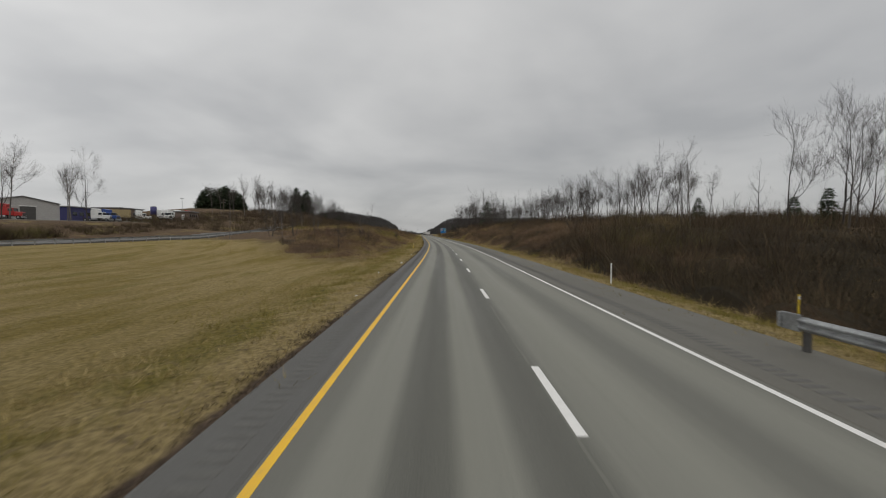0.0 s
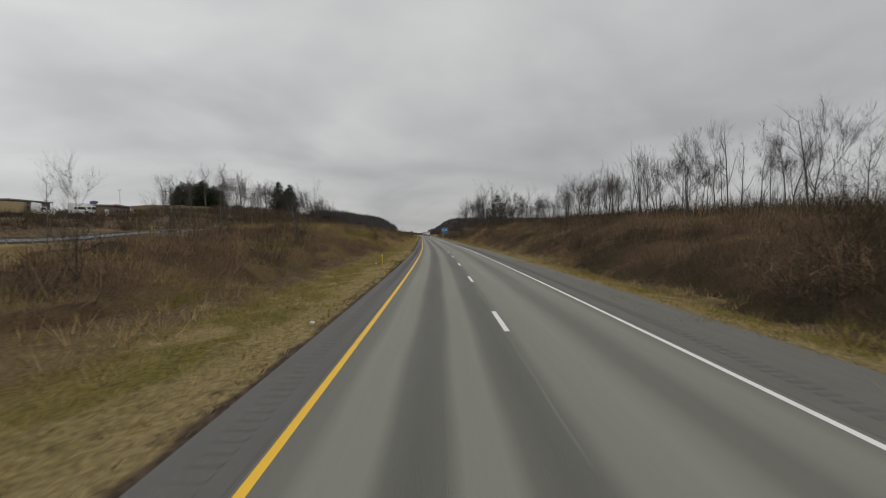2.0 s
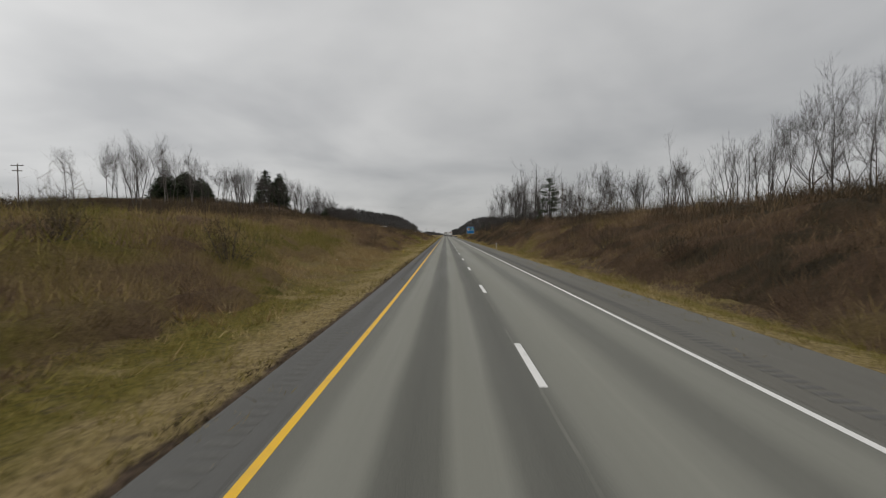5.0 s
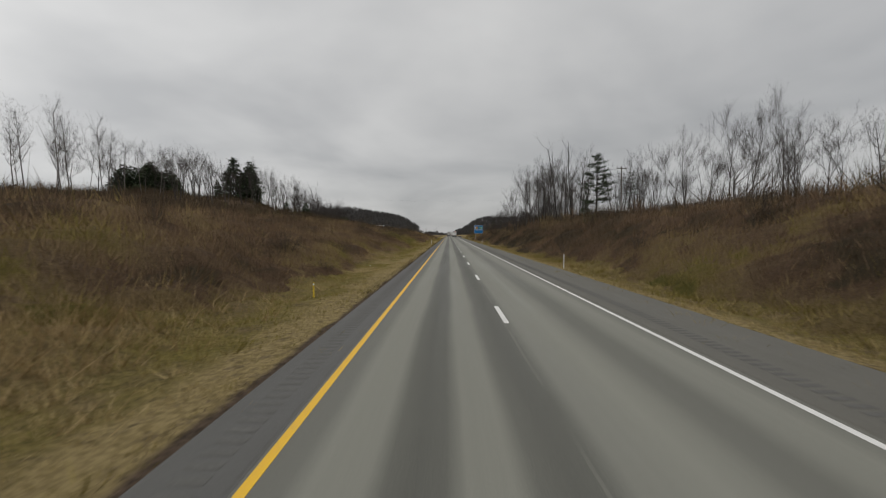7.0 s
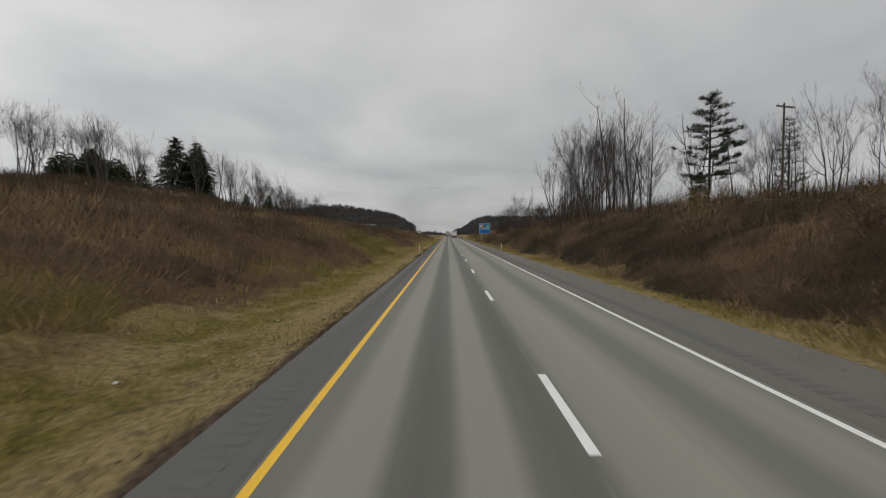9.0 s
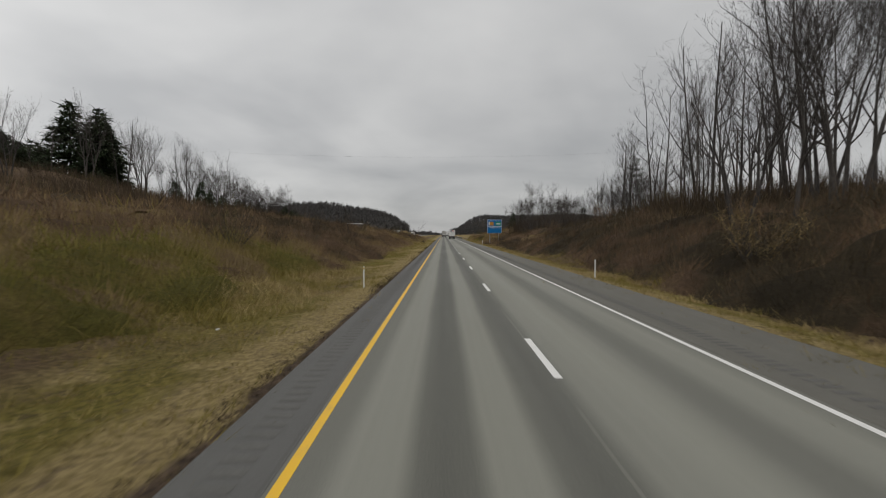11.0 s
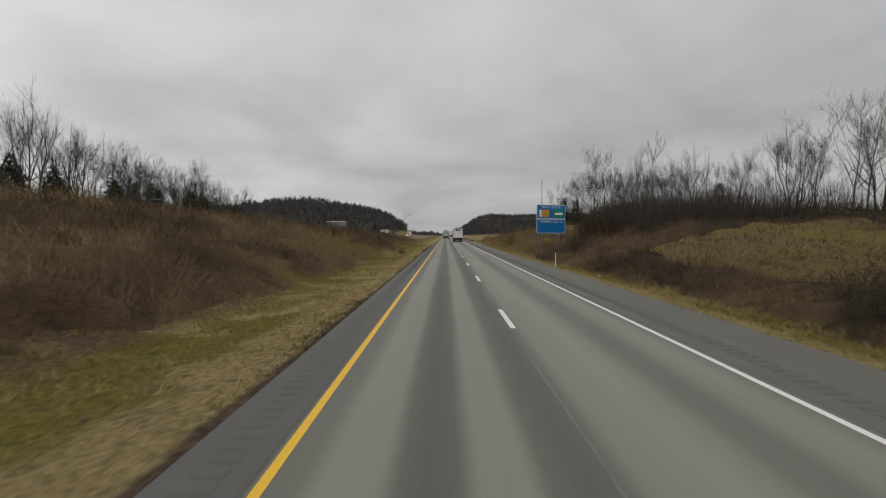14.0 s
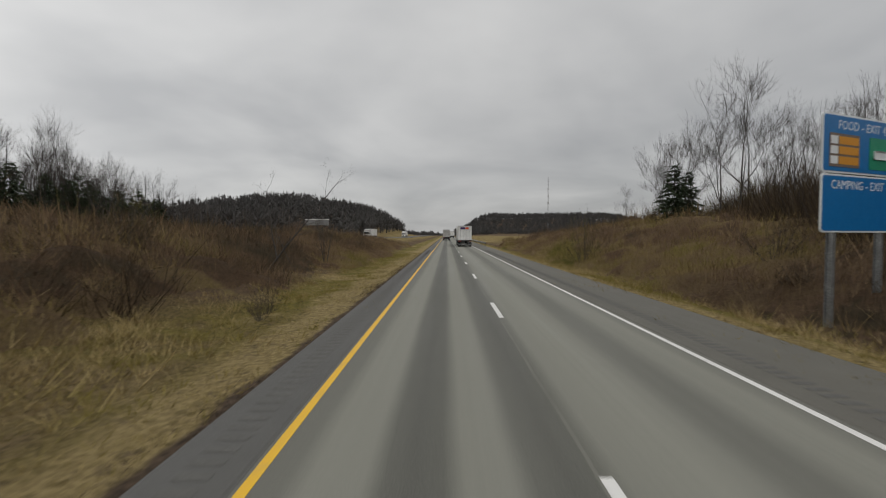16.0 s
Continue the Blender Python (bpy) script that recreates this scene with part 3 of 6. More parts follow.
def fork(rng, height, bole=0.35, fan=26.0, stems=1, lean=0.0, levels=4, girth=0.012, twigs=2, rise=0.10):
    """Limbs and twigs of a bare tree whose trunk divides again and again into a fan of ascending limbs."""
    limbs, fine = [], []

    def tilt(d, degrees):
        side = Vector(rng.normal(size=3))
        side = (side - d * side.dot(d)).normalized()
        a = radians(degrees)
        return (d * math.cos(a) + side * math.sin(a)).normalized()

    def sprig(p, d, length):
        d = (d + Vector((0, 0, 0.4))).normalized()
        q = p + d * length
        fine.append((tuple(p), tuple(q), 0.010))
        for _ in range(twigs):
            b = p.lerp(q, 0.25 + 0.7 * float(rng.random()))
            e = (tilt(d, 18 + 26 * float(rng.random())) + Vector((0, 0, 0.25))).normalized()
            fine.append((tuple(b), tuple(b + e * length * (0.5 + 0.4 * float(rng.random()))), 0.007))

    def limb(p, d, length, r, level):
        n = 4 if level == 0 else 3
        for i in range(n):
            d = (d + Vector(rng.normal(size=3)) * (0.03, 0.08, 0.11, 0.14, 0.16, 0.16)[level] + Vector((0, 0, rise if level else 0.02))).normalized()
            q = p + d * (length / n)
            ra, rb = r * (1 - 0.34 * i / n), r * (1 - 0.34 * (i + 1) / n)
            limbs.append((tuple(p), tuple(q), ra, rb))
            for _ in range((0, 1, 2, 2, 3, 2)[level]):
                sprig(p.lerp(q, float(rng.random())), tilt(d, 32 + 24 * float(rng.random())), height * (0.075 + 0.075 * float(rng.random())) * (1.25 if level < 2 else 1.0))
            if level == 0 and i == n - 1 and rng.random() < 0.7:
                limb(p.lerp(q, float(rng.random())), tilt(d, 48), length * 0.55, r * 0.42, 2)
            p = q
        if level >= levels:
            sprig(p, d, height * 0.10), sprig(p, tilt(d, 20), height * 0.085)
            return
        kids = 3 if level == 0 or rng.random() < 0.32 else 2
        for k in range(kids):
            f = fan * (0.3 * float(rng.random()) if k == 0 else 0.8 + 0.8 * float(rng.random()))
            ln = (0.25 * height if level == 0 else length * 0.77) * ((0.95 if k == 0 else 0.7) + 0.35 * float(rng.random()))
            limb(p.copy(), tilt(d, f), ln, max(rb * (0.84 if k == 0 else 0.55), 0.012), level + 1)

    for k in range(stems):
        ang = 2 * math.pi * k / stems + float(rng.random())
        off = 0.0 if stems == 1 else 0.4
        d = Vector((math.cos(ang) * lean, math.sin(ang) * lean, 1)).normalized()
        limb(Vector((math.cos(ang) * off, math.sin(ang) * off, -0.4)), d, height * bole * (0.8 + 0.4 * float(rng.random())), height * girth * (1 if stems == 1 else 0.75) + 0.02, 0)
    return limbs, fine


def forked_meshes(seed, bark, **kw):
    r = np.random.default_rng(seed)
    limbs, fine = fork(r, **kw)
    thick, thin = [s for s in limbs if s[2] > 0.035], [s for s in limbs if s[2] <= 0.035]
    v, f = tubes(*[np.array([s[i] for s in thick]) for i in range(4)], 5)
    v2, f2 = tubes(*[np.array([s[i] for s in thin]) for i in range(4)], 3)
    trunk = mesh_of("trunk", np.concatenate([v, v2]), np.concatenate([f, f2 + len(v)]), bark, None, True)
    p0, p1, w = [np.array([s[i] for s in fine]) for i in range(3)]
    v, f = spikes(p0, p1, w * 1.2, r)
    return trunk, mesh_of("crown", v, f, M_TWIG)


def tree_meshes(seed, bark, **kw):
    rng = np.random.default_rng(seed)
    limbs, twigs = grow(rng, **kw)
    a = [np.array([s[i] for s in limbs]) for i in range(4)]
    v, f = tubes(*a, 4)
    trunk = mesh_of("trunk", v, f, bark, None, True)
    p0, p1 = np.array([s[0] for s in twigs]), np.array([s[1] for s in twigs])
    r = np.clip(np.array([s[2] for s in twigs]), 0.009, 0.02)
    v, f = spikes(p0, p0 + (p1 - p0) * 1.08, r * 1.3, rng)
    return trunk, mesh_of("crown", v, f, M_TWIG)


def conifer_meshes(seed, height, width, tiers, sprays, droop, ragged=0.22, fine=1.0):
    """A dense spruce or fir: trunk with whorled limbs, and a crown of many needle sprays."""
    r = np.random.default_rng(seed)
    segs = [((0, 0, -0.4), (0.05, 0, height * 0.5), height * 0.016, height * 0.011), ((0.05, 0, height * 0.5), (0, 0, height), height * 0.011, 0.02)]
    A, C, W = [], [], []
    for t in range(tiers):
        f = 0.02 + 0.98 * (t + 0.5 * r.random()) / tiers
        z = height * f
        full = math.sin(min(1, (1 - f) * 1.25 + 0.05) * math.pi / 2)
        limbs_n = int(r.integers(5, 8))
        for k in range(limbs_n):
            ang = 2 * math.pi * (k + r.random()) / limbs_n
            ln = width * full * (1 - ragged + 2 * ragged * r.random())
            d = np.array([math.cos(ang), math.sin(ang), 0])
            tip = d * ln + np.array([0, 0, z + droop * ln])
            segs.append(((0, 0, z), tuple(tip), 0.05, 0.012))
            n = max(4, int(sprays * ln / width))
            g = 0.12 + 0.88 * r.random((n, 1)) ** 0.7
            base = np.array([0, 0, z]) * (1 - g) + tip * g + r.normal(size=(n, 3)) * np.array([0.16, 0.16, 0.12]) * height / 16
            out = d * (0.3 + 0.4 * r.random((n, 1))) + r.normal(size=(n, 3)) * np.array([0.5, 0.5, 0.3]) + np.array([0, 0, -0.12])
            A.append(base), C.append(base + out * (0.35 + 0.05 * height) * fine), W.append(np.full(n, (0.05 + 0.009 * height) * fine))
    v, f = tubes(*[np.array([s[i] for s in segs]) for i in range(4)], 4)
    trunk = mesh_of("trunk", v, f, M_BARK, None, True)
    v, f = spikes(np.concatenate(A), np.concatenate(C), np.concatenate(W), r)
    return trunk, mesh_of("crown", v, f, M_NEEDLE)


def pine_meshes(seed, height, width, tiers, needles, bare=0.25, limbs=(5, 8), sparse=0.0, top=0.45):
    """A pine with level limbs in open plates of needles, with sky between them."""
    r = np.random.default_rng(seed)
    segs = [((0, 0, -0.4), (0.08, 0, height * 0.5), height * 0.015, height * 0.010), ((0.08, 0, height * 0.5), (0, 0.05, height), height * 0.010, 0.02)]
    A, C = [], []
    for t in range(tiers):
        f = bare + (1 - bare) * (t + 0.4 * r.random()) / tiers
        z = height * f
        full = min(1.0, top + 1.1 * (1 - f)) * (0.82 + 0.18 * math.sin(f * 11 + seed))
        if t >= tiers - 2:
            full *= 0.6
        for k in range(int(r.integers(*limbs))):
            if r.random() < sparse:
                continue
            ang = 2 * math.pi * r.random()
            ln = width * full * (0.45 + 0.6 * r.random())
            d = np.array([math.cos(ang), math.sin(ang), 0])
            root, tip = np.array([0, 0, z]), d * ln + np.array([0, 0, z + ln * (0.02 + 0.2 * r.random())])
            segs.append((tuple(root), tuple(tip), 0.045, 0.012))
            for j in range(int(3 + 2.4 * ln)):
                g = 0.3 + 0.7 * r.random() ** 0.8
                b0 = root + (tip - root) * g
                side = d * 0.5 + np.array([-d[1], d[0], 0]) * (1 if j % 2 else -1) * (0.3 + 0.5 * r.random())
                b1 = b0 + side * (0.4 + 0.5 * r.random()) + np.array([0, 0, 0.12 + 0.25 * r.random()])
                segs.append((tuple(b0), tuple(b1), 0.016, 0.007))
                q = r.random((needles, 1))
                base = b0 + (b1 - b0) * (0.1 + 0.9 * q) + r.normal(size=(needles, 3)) * 0.05
                A.append(base), C.append(base + (r.normal(size=(needles, 3)) * np.array([1, 1, 0.8]) + np.array([0, 0, 0.45]) + side * 0.4) * 0.26)
    v, f = tubes(*[np.array([s[i] for s in segs]) for i in range(4)], 3)
    trunk = mesh_of("trunk", v, f, M_BARK, None, True)
    A, C = np.concatenate(A), np.concatenate(C)
    v, f = spikes(A, C, np.full(len(A), 0.036), r)
    return trunk, mesh_of("crown", v, f, M_NEEDLE)


def tree_at(meshes, name, label, category, x, y, size, spin, group="", tilt=0.0):
    s, u = along(x, y)
    z = float(land(s, u))
    ob = new(name)
    ob.matrix_basis = pose(x, y, z - 0.1, tilt, tilt * 0.4, spin)
    ob.scale = (size, size, size)
    part("trunk", meshes[0], None, ob)
    part("crown", meshes[1], None, ob)
    return tagged(ob, label, category, group)


rng = np.random.default_rng(7)
TALL = [forked_meshes(11 + k, M_BARK, height=15, bole=0.32, fan=25, rise=0.12, girth=0.0095, twigs=2) for k in range(4)]
WIDE = [forked_meshes(31 + k, M_BARK, height=13, bole=0.24, fan=33, rise=0.09, girth=0.011, twigs=3) for k in range(4)]
CLUMP = [forked_meshes(51 + k, M_BARK, height=13, bole=0.32, fan=24, stems=3, lean=0.15, levels=3, rise=0.12, twigs=1) for k in range(3)]
SLIM = [tree_meshes(71 + k, M_PALE_BARK, height=16, spread=0.6, stems=1, first=0.35, dense=1.05, up=0.38, girth=0.0075) for k in range(2)]
SPRUCE = [conifer_meshes(91 + k, 16, 4.4, 26, 72, -0.2) for k in range(2)]
FAR_SPRUCE = [conifer_meshes(93, 16, 4.6, 18, 34, -0.22, fine=1.5)]
PINE = [pine_meshes(95 + k, 15, 4.9, 13, 18) for k in range(2)]
SMALL_FIR = [conifer_meshes(97, 7, 1.7, 16, 40, -0.2)]
LARCH = [pine_meshes(99, 13, 3.2, 11, 5, 0.3, (3, 6), 0.1, 0.3)]
BACK = [tree_meshes(81 + k, M_BARK, height=15, spread=0.72, stems=1, first=0.3, dense=0.68, up=0.28, girth=0.007) for k in range(3)]

KINDS = {
    "back": (BACK, 15.0, "slender bare grey tree at the back of the roadside wood", "tree"),
    "tall": (TALL, 15.0, "tall bare grey deciduous tree on the roadside bank", "tree"),
    "wide": (WIDE, 13.0, "bare spreading deciduous tree on the roadside bank", "tree"),
    "clump": (CLUMP, 13.0, "bare many-stemmed deciduous tree on the roadside bank", "tree"),
    "slim": (SLIM, 16.0, "slim pale-barked bare tree on the roadside hill", "tree"),
    "spruce": (SPRUCE, 16.0, "dense dark green spruce on the hillside", "conifer"),
    "far_spruce": (FAR_SPRUCE, 16.0, "dense dark green spruce on the far hilltop", "conifer"),
    "pine": (PINE, 15.0, "layered dark green pine on the roadside bank", "conifer"),
    "fir": (SMALL_FIR, 7.0, "small dark green fir among bare trees", "conifer"),
    "larch": (LARCH, 11.0, "sparse thin-needled conifer with level limbs on the bank", "conifer"),
}


def top_of(me):
    co = np.empty(len(me.vertices) * 3)
    me.vertices.foreach_get("co", co)
    return float(np.percentile(co.reshape(-1, 3)[:, 2], 99.7))


TOP = {pair[1].as_pointer(): top_of(pair[1]) for kind in KINDS.values() for pair in kind[0]}


def plant(kind, x, y, height, group="", tilt=0.0):
    meshes, _, label, cat = KINDS[kind]
    name = {"tree": "bare_tree", "conifer": "conifer_tree"}[cat]
    pair = meshes[int(rng.integers(len(meshes)))]
    return tree_at(pair, name, label, cat, x, y, height / TOP[pair[1].as_pointer()], float(rng.random() * 360), group, tilt)


def plant_su(kind, s, u, height, group="", tilt=0.0):
    x, y = place(s, u)
    return plant(kind, float(x), float(y), height, group, tilt)


def row(kinds, s0, s1, gap, u0, u1, h0, h1, group):
    s = s0
    while s < s1:
        plant_su(kinds[int(rng.integers(len(kinds)))], s, u0 + (u1 - u0) * rng.random(), h0 + (h1 - h0) * rng.random(), group, float(rng.normal() * 3))
        s += gap * (0.5 + rng.random())


def grove(kinds, s0, s1, gap, u0, u1, h0, h1, label):
    """The back ranks of a wood, too thick to count: one mesh of many bare trees."""
    V, F, slots, base, s = [], [], [], 0, s0
    while s < s1:
        pair = KINDS[kinds[int(rng.integers(len(kinds)))]][0]
        pair = pair[int(rng.integers(len(pair)))]
        u = u0 + (u1 - u0) * rng.random()
        x, y = place(s, u)
        size = (h0 + (h1 - h0) * rng.random()) / TOP[pair[1].as_pointer()]
        turn = np.array(pose(0, 0, 0, float(rng.normal() * 3), 0, float(rng.random() * 360)).to_3x3()) * size
        for slot, me in enumerate(pair):
            co = np.empty(len(me.vertices) * 3)
            me.vertices.foreach_get("co", co)
            V.append(co.reshape(-1, 3) @ turn.T + np.array([float(x), float(y), float(land(s, u)) - 0.1]))
            n = len(me.polygons[0].vertices)
            idx = np.empty(len(me.loops), dtype=np.int64)
            me.loops.foreach_get("vertex_index", idx)
            F += (idx.reshape(-1, n) + base).tolist()
            slots += [slot] * len(me.polygons)
            base += len(me.vertices)
        s += gap * (0.5 + rng.random())
    me = mesh_of("bare_wood", np.concatenate(V), F, M_BARK)
    me.materials.append(M_TWIG)
    me.polygons.foreach_set("material_index", np.array(slots, dtype=np.int32))
    return tagged(new("bare_wood", me), label, "woodland", kind="stuff")


BACKWOOD = "thin bare grey trees in the back ranks of the roadside wood"
RT, LT = "bare trees along the outer bank", "bare trees along the median hill"
# outer side, in driving order
plant("wide", 48.5, 65, 18, RT), plant("fir", 52, 68, 5.5), plant("fir", 57, 68, 6), plant("fir", 50, 90, 5), plant("tall", 46, 52, 17, RT), plant("wide", 50, 57.5, 17, RT), plant("tall", 55, 61, 18, RT), plant("wide", 59, 63, 16, RT)
plant("slim", 34.1, 63, 13, RT), plant("wide", 31.7, 67.2, 13, RT), plant("tall", 38, 73, 12, RT)
row(["back", "wide"], 20, 72, 5, 60, 84, 9, 15, RT)
grove(["back"], 30, 150, 4, 84, 120, 6, 10, BACKWOOD)
for x, y, k, h in ((37, 89, "tall", 12.5), (30.7, 102, "wide", 11), (33, 105, "wide", 12), (34.5, 101, "tall", 13), (29.5, 129.5, "wide", 11.5),
                   (28.3, 146.6, "wide", 12), (27.1, 141.7, "tall", 10), (25.4, 170.5, "wide", 11), (24.2, 211.5, "tall", 12), (21.4, 221, "wide", 10.5)):
    plant(k, x, y, h, RT)
row(["tall", "wide", "clump"], 80, 178, 4.4, 36, 46, 10, 13, RT)
grove(["back", "slim"], 84, 180, 5, 44, 62, 11, 14, BACKWOOD)
row(["tall", "wide", "clump"], 178, 208, 4.6, 37, 46, 7.5, 9.5, RT)
row(["tall", "wide", "clump"], 208, 262, 4.4, 35, 45, 8.5, 11.5, RT)
grove(["back", "slim"], 180, 262, 5, 44, 62, 10, 13, BACKWOOD)
row(["tall", "clump", "wide"], 455, 560, 5, -60, -44, 6, 9, LT)
row(["tall"], 192, 203, 5, 31, 34, 11, 12, RT)
plant("pine", 24.7, 255.3, 14.8), plant("fir", 21, 250, 5), plant("larch", 29.5, 248, 10.5), plant("larch", 32, 253, 8)
for x, y, k, h in ((11.7, 267, "tall", 17), (13.3, 268, "clump", 17), (16.4, 270, "tall", 18.5), (19.2, 267.8, "tall", 17), (21, 272, "wide", 14), (8.6, 270, "clump", 14), (23.5, 271, "tall", 13), (10.4, 268, "tall", 16), (14, 277, "tall", 17), (17, 275, "clump", 17)):
    plant(k, x, y, h, RT)
row(["back", "back", "slim"], 284, 330, 3.6, 33, 46, 20, 27, RT)
grove(["back"], 284, 334, 2.2, 30, 46, 11, 19, BACKWOOD)
row(["back", "wide"], 286, 336, 6, 30, 42, 11, 17, RT)
grove(["back"], 282, 338, 4, 46, 60, 19, 26, BACKWOOD)
row(["tall", "wide"], 330, 350, 4, 42, 54, 14, 18, RT)
grove(["back", "back", "tall"], 334, 357, 1.9, 37, 50, 8, 12, BACKWOOD)
plant_su("larch", 338, 42, 16), plant_su("clump", 372, 23.5, 10.5, RT), plant_su("clump", 374, 26, 10, RT)
row(["tall", "clump", "wide"], 348, 380, 4, 43, 56, 11, 15, RT)
for x, y, k, h in ((17, 414.6, "wide", 18), (14.9, 407, "wide", 17), (18.5, 411, "wide", 17), (12.5, 413, "wide", 12.5), (19.1, 386.3, "wide", 15), (21, 397, "clump", 12), (9.5, 412, "tall", 11), (24, 385, "clump", 12),
                   (26, 376, "clump", 10), (22.2, 367.6, "tall", 9.5), (13, 420, "tall", 12), (29, 372, "wide", 9), (20, 405, "clump", 12), (24, 393, "tall", 12)):
    plant(k, x, y, h, RT)
plant("fir", 9.2, 409, 6.5), plant("fir", 13, 414, 6), plant("fir", 28, 384, 6)
row(["tall", "wide", "clump"], 378, 425, 3.5, 32, 48, 9, 13, RT)
row(["tall", "wide"], 425, 455, 9, 34, 52, 6, 9, RT)
# median side
plant("wide", -103, 133, 22, LT), plant("slim", -101, 124, 17, LT), plant("slim", -104, 127, 16, LT), plant("slim", -98, 121, 15, LT), plant("wide", -100, 104, 20, LT), plant("slim", -102, 108, 20, LT)
plant_su("wide", 59.7, -11.6, 6.0, LT), plant_su("wide", 95.4, -12.6, 8.2, LT), plant_su("slim", 93.6, -13.6, 6.0, LT), plant_su("clump", 97.5, -14.4, 6.2, LT)
for s, u, h in ((96, -28, 8), (101, -32, 7), (106, -26, 8), (93, -40, 8), (112, -38, 9), (117, -32, 7), (122, -29, 8), (128, -42, 8)):
    plant_su("slim" if rng.random() < 0.6 else "clump", s, u, h, LT)
for x, y, k, h in ((-75, 211, "tall", 18), (-71, 201, "clump", 17), (-79, 206, "tall", 17), (-83, 218, "wide", 14), (-88, 279, "clump", 17), (-80, 232, "wide", 13)):
    plant(k, x, y, h, LT)
plant("spruce", -115, 361, 22.5), plant("spruce", -107.5, 362, 21.5), plant("spruce", -111, 368, 20), plant("fir", -104, 328, 7)
for k in range(22):
    across = (k % 11 - 5) / 5.5
    plant("far_spruce", -207 + 21 * across + rng.normal() * 1.5, 423 + 10 * (k // 11) + rng.normal() * 2, 25.0 - 10 * across ** 2 + 3.0 * rng.random())
plant("slim", -101.6, 256, 25, LT), plant("slim", -105, 262, 23, LT), plant("slim", -97, 263, 22, LT), plant("slim", -110, 255, 23, LT), plant("clump", -92, 262, 12, LT)
row(["slim", "tall"], 236, 312, 4.6, -112, -88, 16, 20, LT)
row(["tall", "wide", "clump"], 292, 326, 3.2, -92, -73, 15, 19, LT)
row(["tall", "clump", "back"], 350, 420, 2.5, -90, -69, 17, 22, LT)
row(["tall", "clump", "wide"], 420, 475, 2.8, -90, -64, 14, 18, LT)
grove(["back", "slim"], 345, 470, 4, -120, -92, 13, 17, BACKWOOD)
row(["tall", "clump"], 416, 438, 3, -80, -66, 17, 20, LT)
row(["fir", "pine", "spruce"], 372, 480, 7, -84, -66, 7, 10, "conifers on the median hill")
row(["pine", "far_spruce"], 424, 476, 6, -78, -60, 8, 11, "conifers on the median hill")
grove(["back", "back", "wide"], 425, 490, 1.8, -96, -68, 12, 17, BACKWOOD)
grove(["back", "back", "wide"], 475, 560, 3, -90, -58, 8, 12, BACKWOOD)
for s, u, h, k in ((425, -48, 12, "wide"), (418, -52, 12, "wide"), (433, -55, 12, "clump"), (530, -93, 15, "wide"), (437, -62, 9, "pine"), (445, -66, 9, "pine"), (428, -60, 8, "spruce"), (395, -8, 4.6, "clump")):
    plant_su(k, s, u, h, LT if k in ("wide", "clump") else "")
# bare saplings leaning apart over the brush
for s, u, h, lean in ((384, -8.6, 8.2, 34.0), (387, -8.8, 6.6, -16.0), (388, -8.2, 5.0, -30.0)):
    ob = plant_su("back", s, u, h, LT)
    ob.matrix_basis = ob.matrix_basis @ pose(0, 0, 0, 0, 0, -math.degrees(ob.matrix_basis.to_euler().z)) @ pose(0, 0, 0, 0, lean, 0)


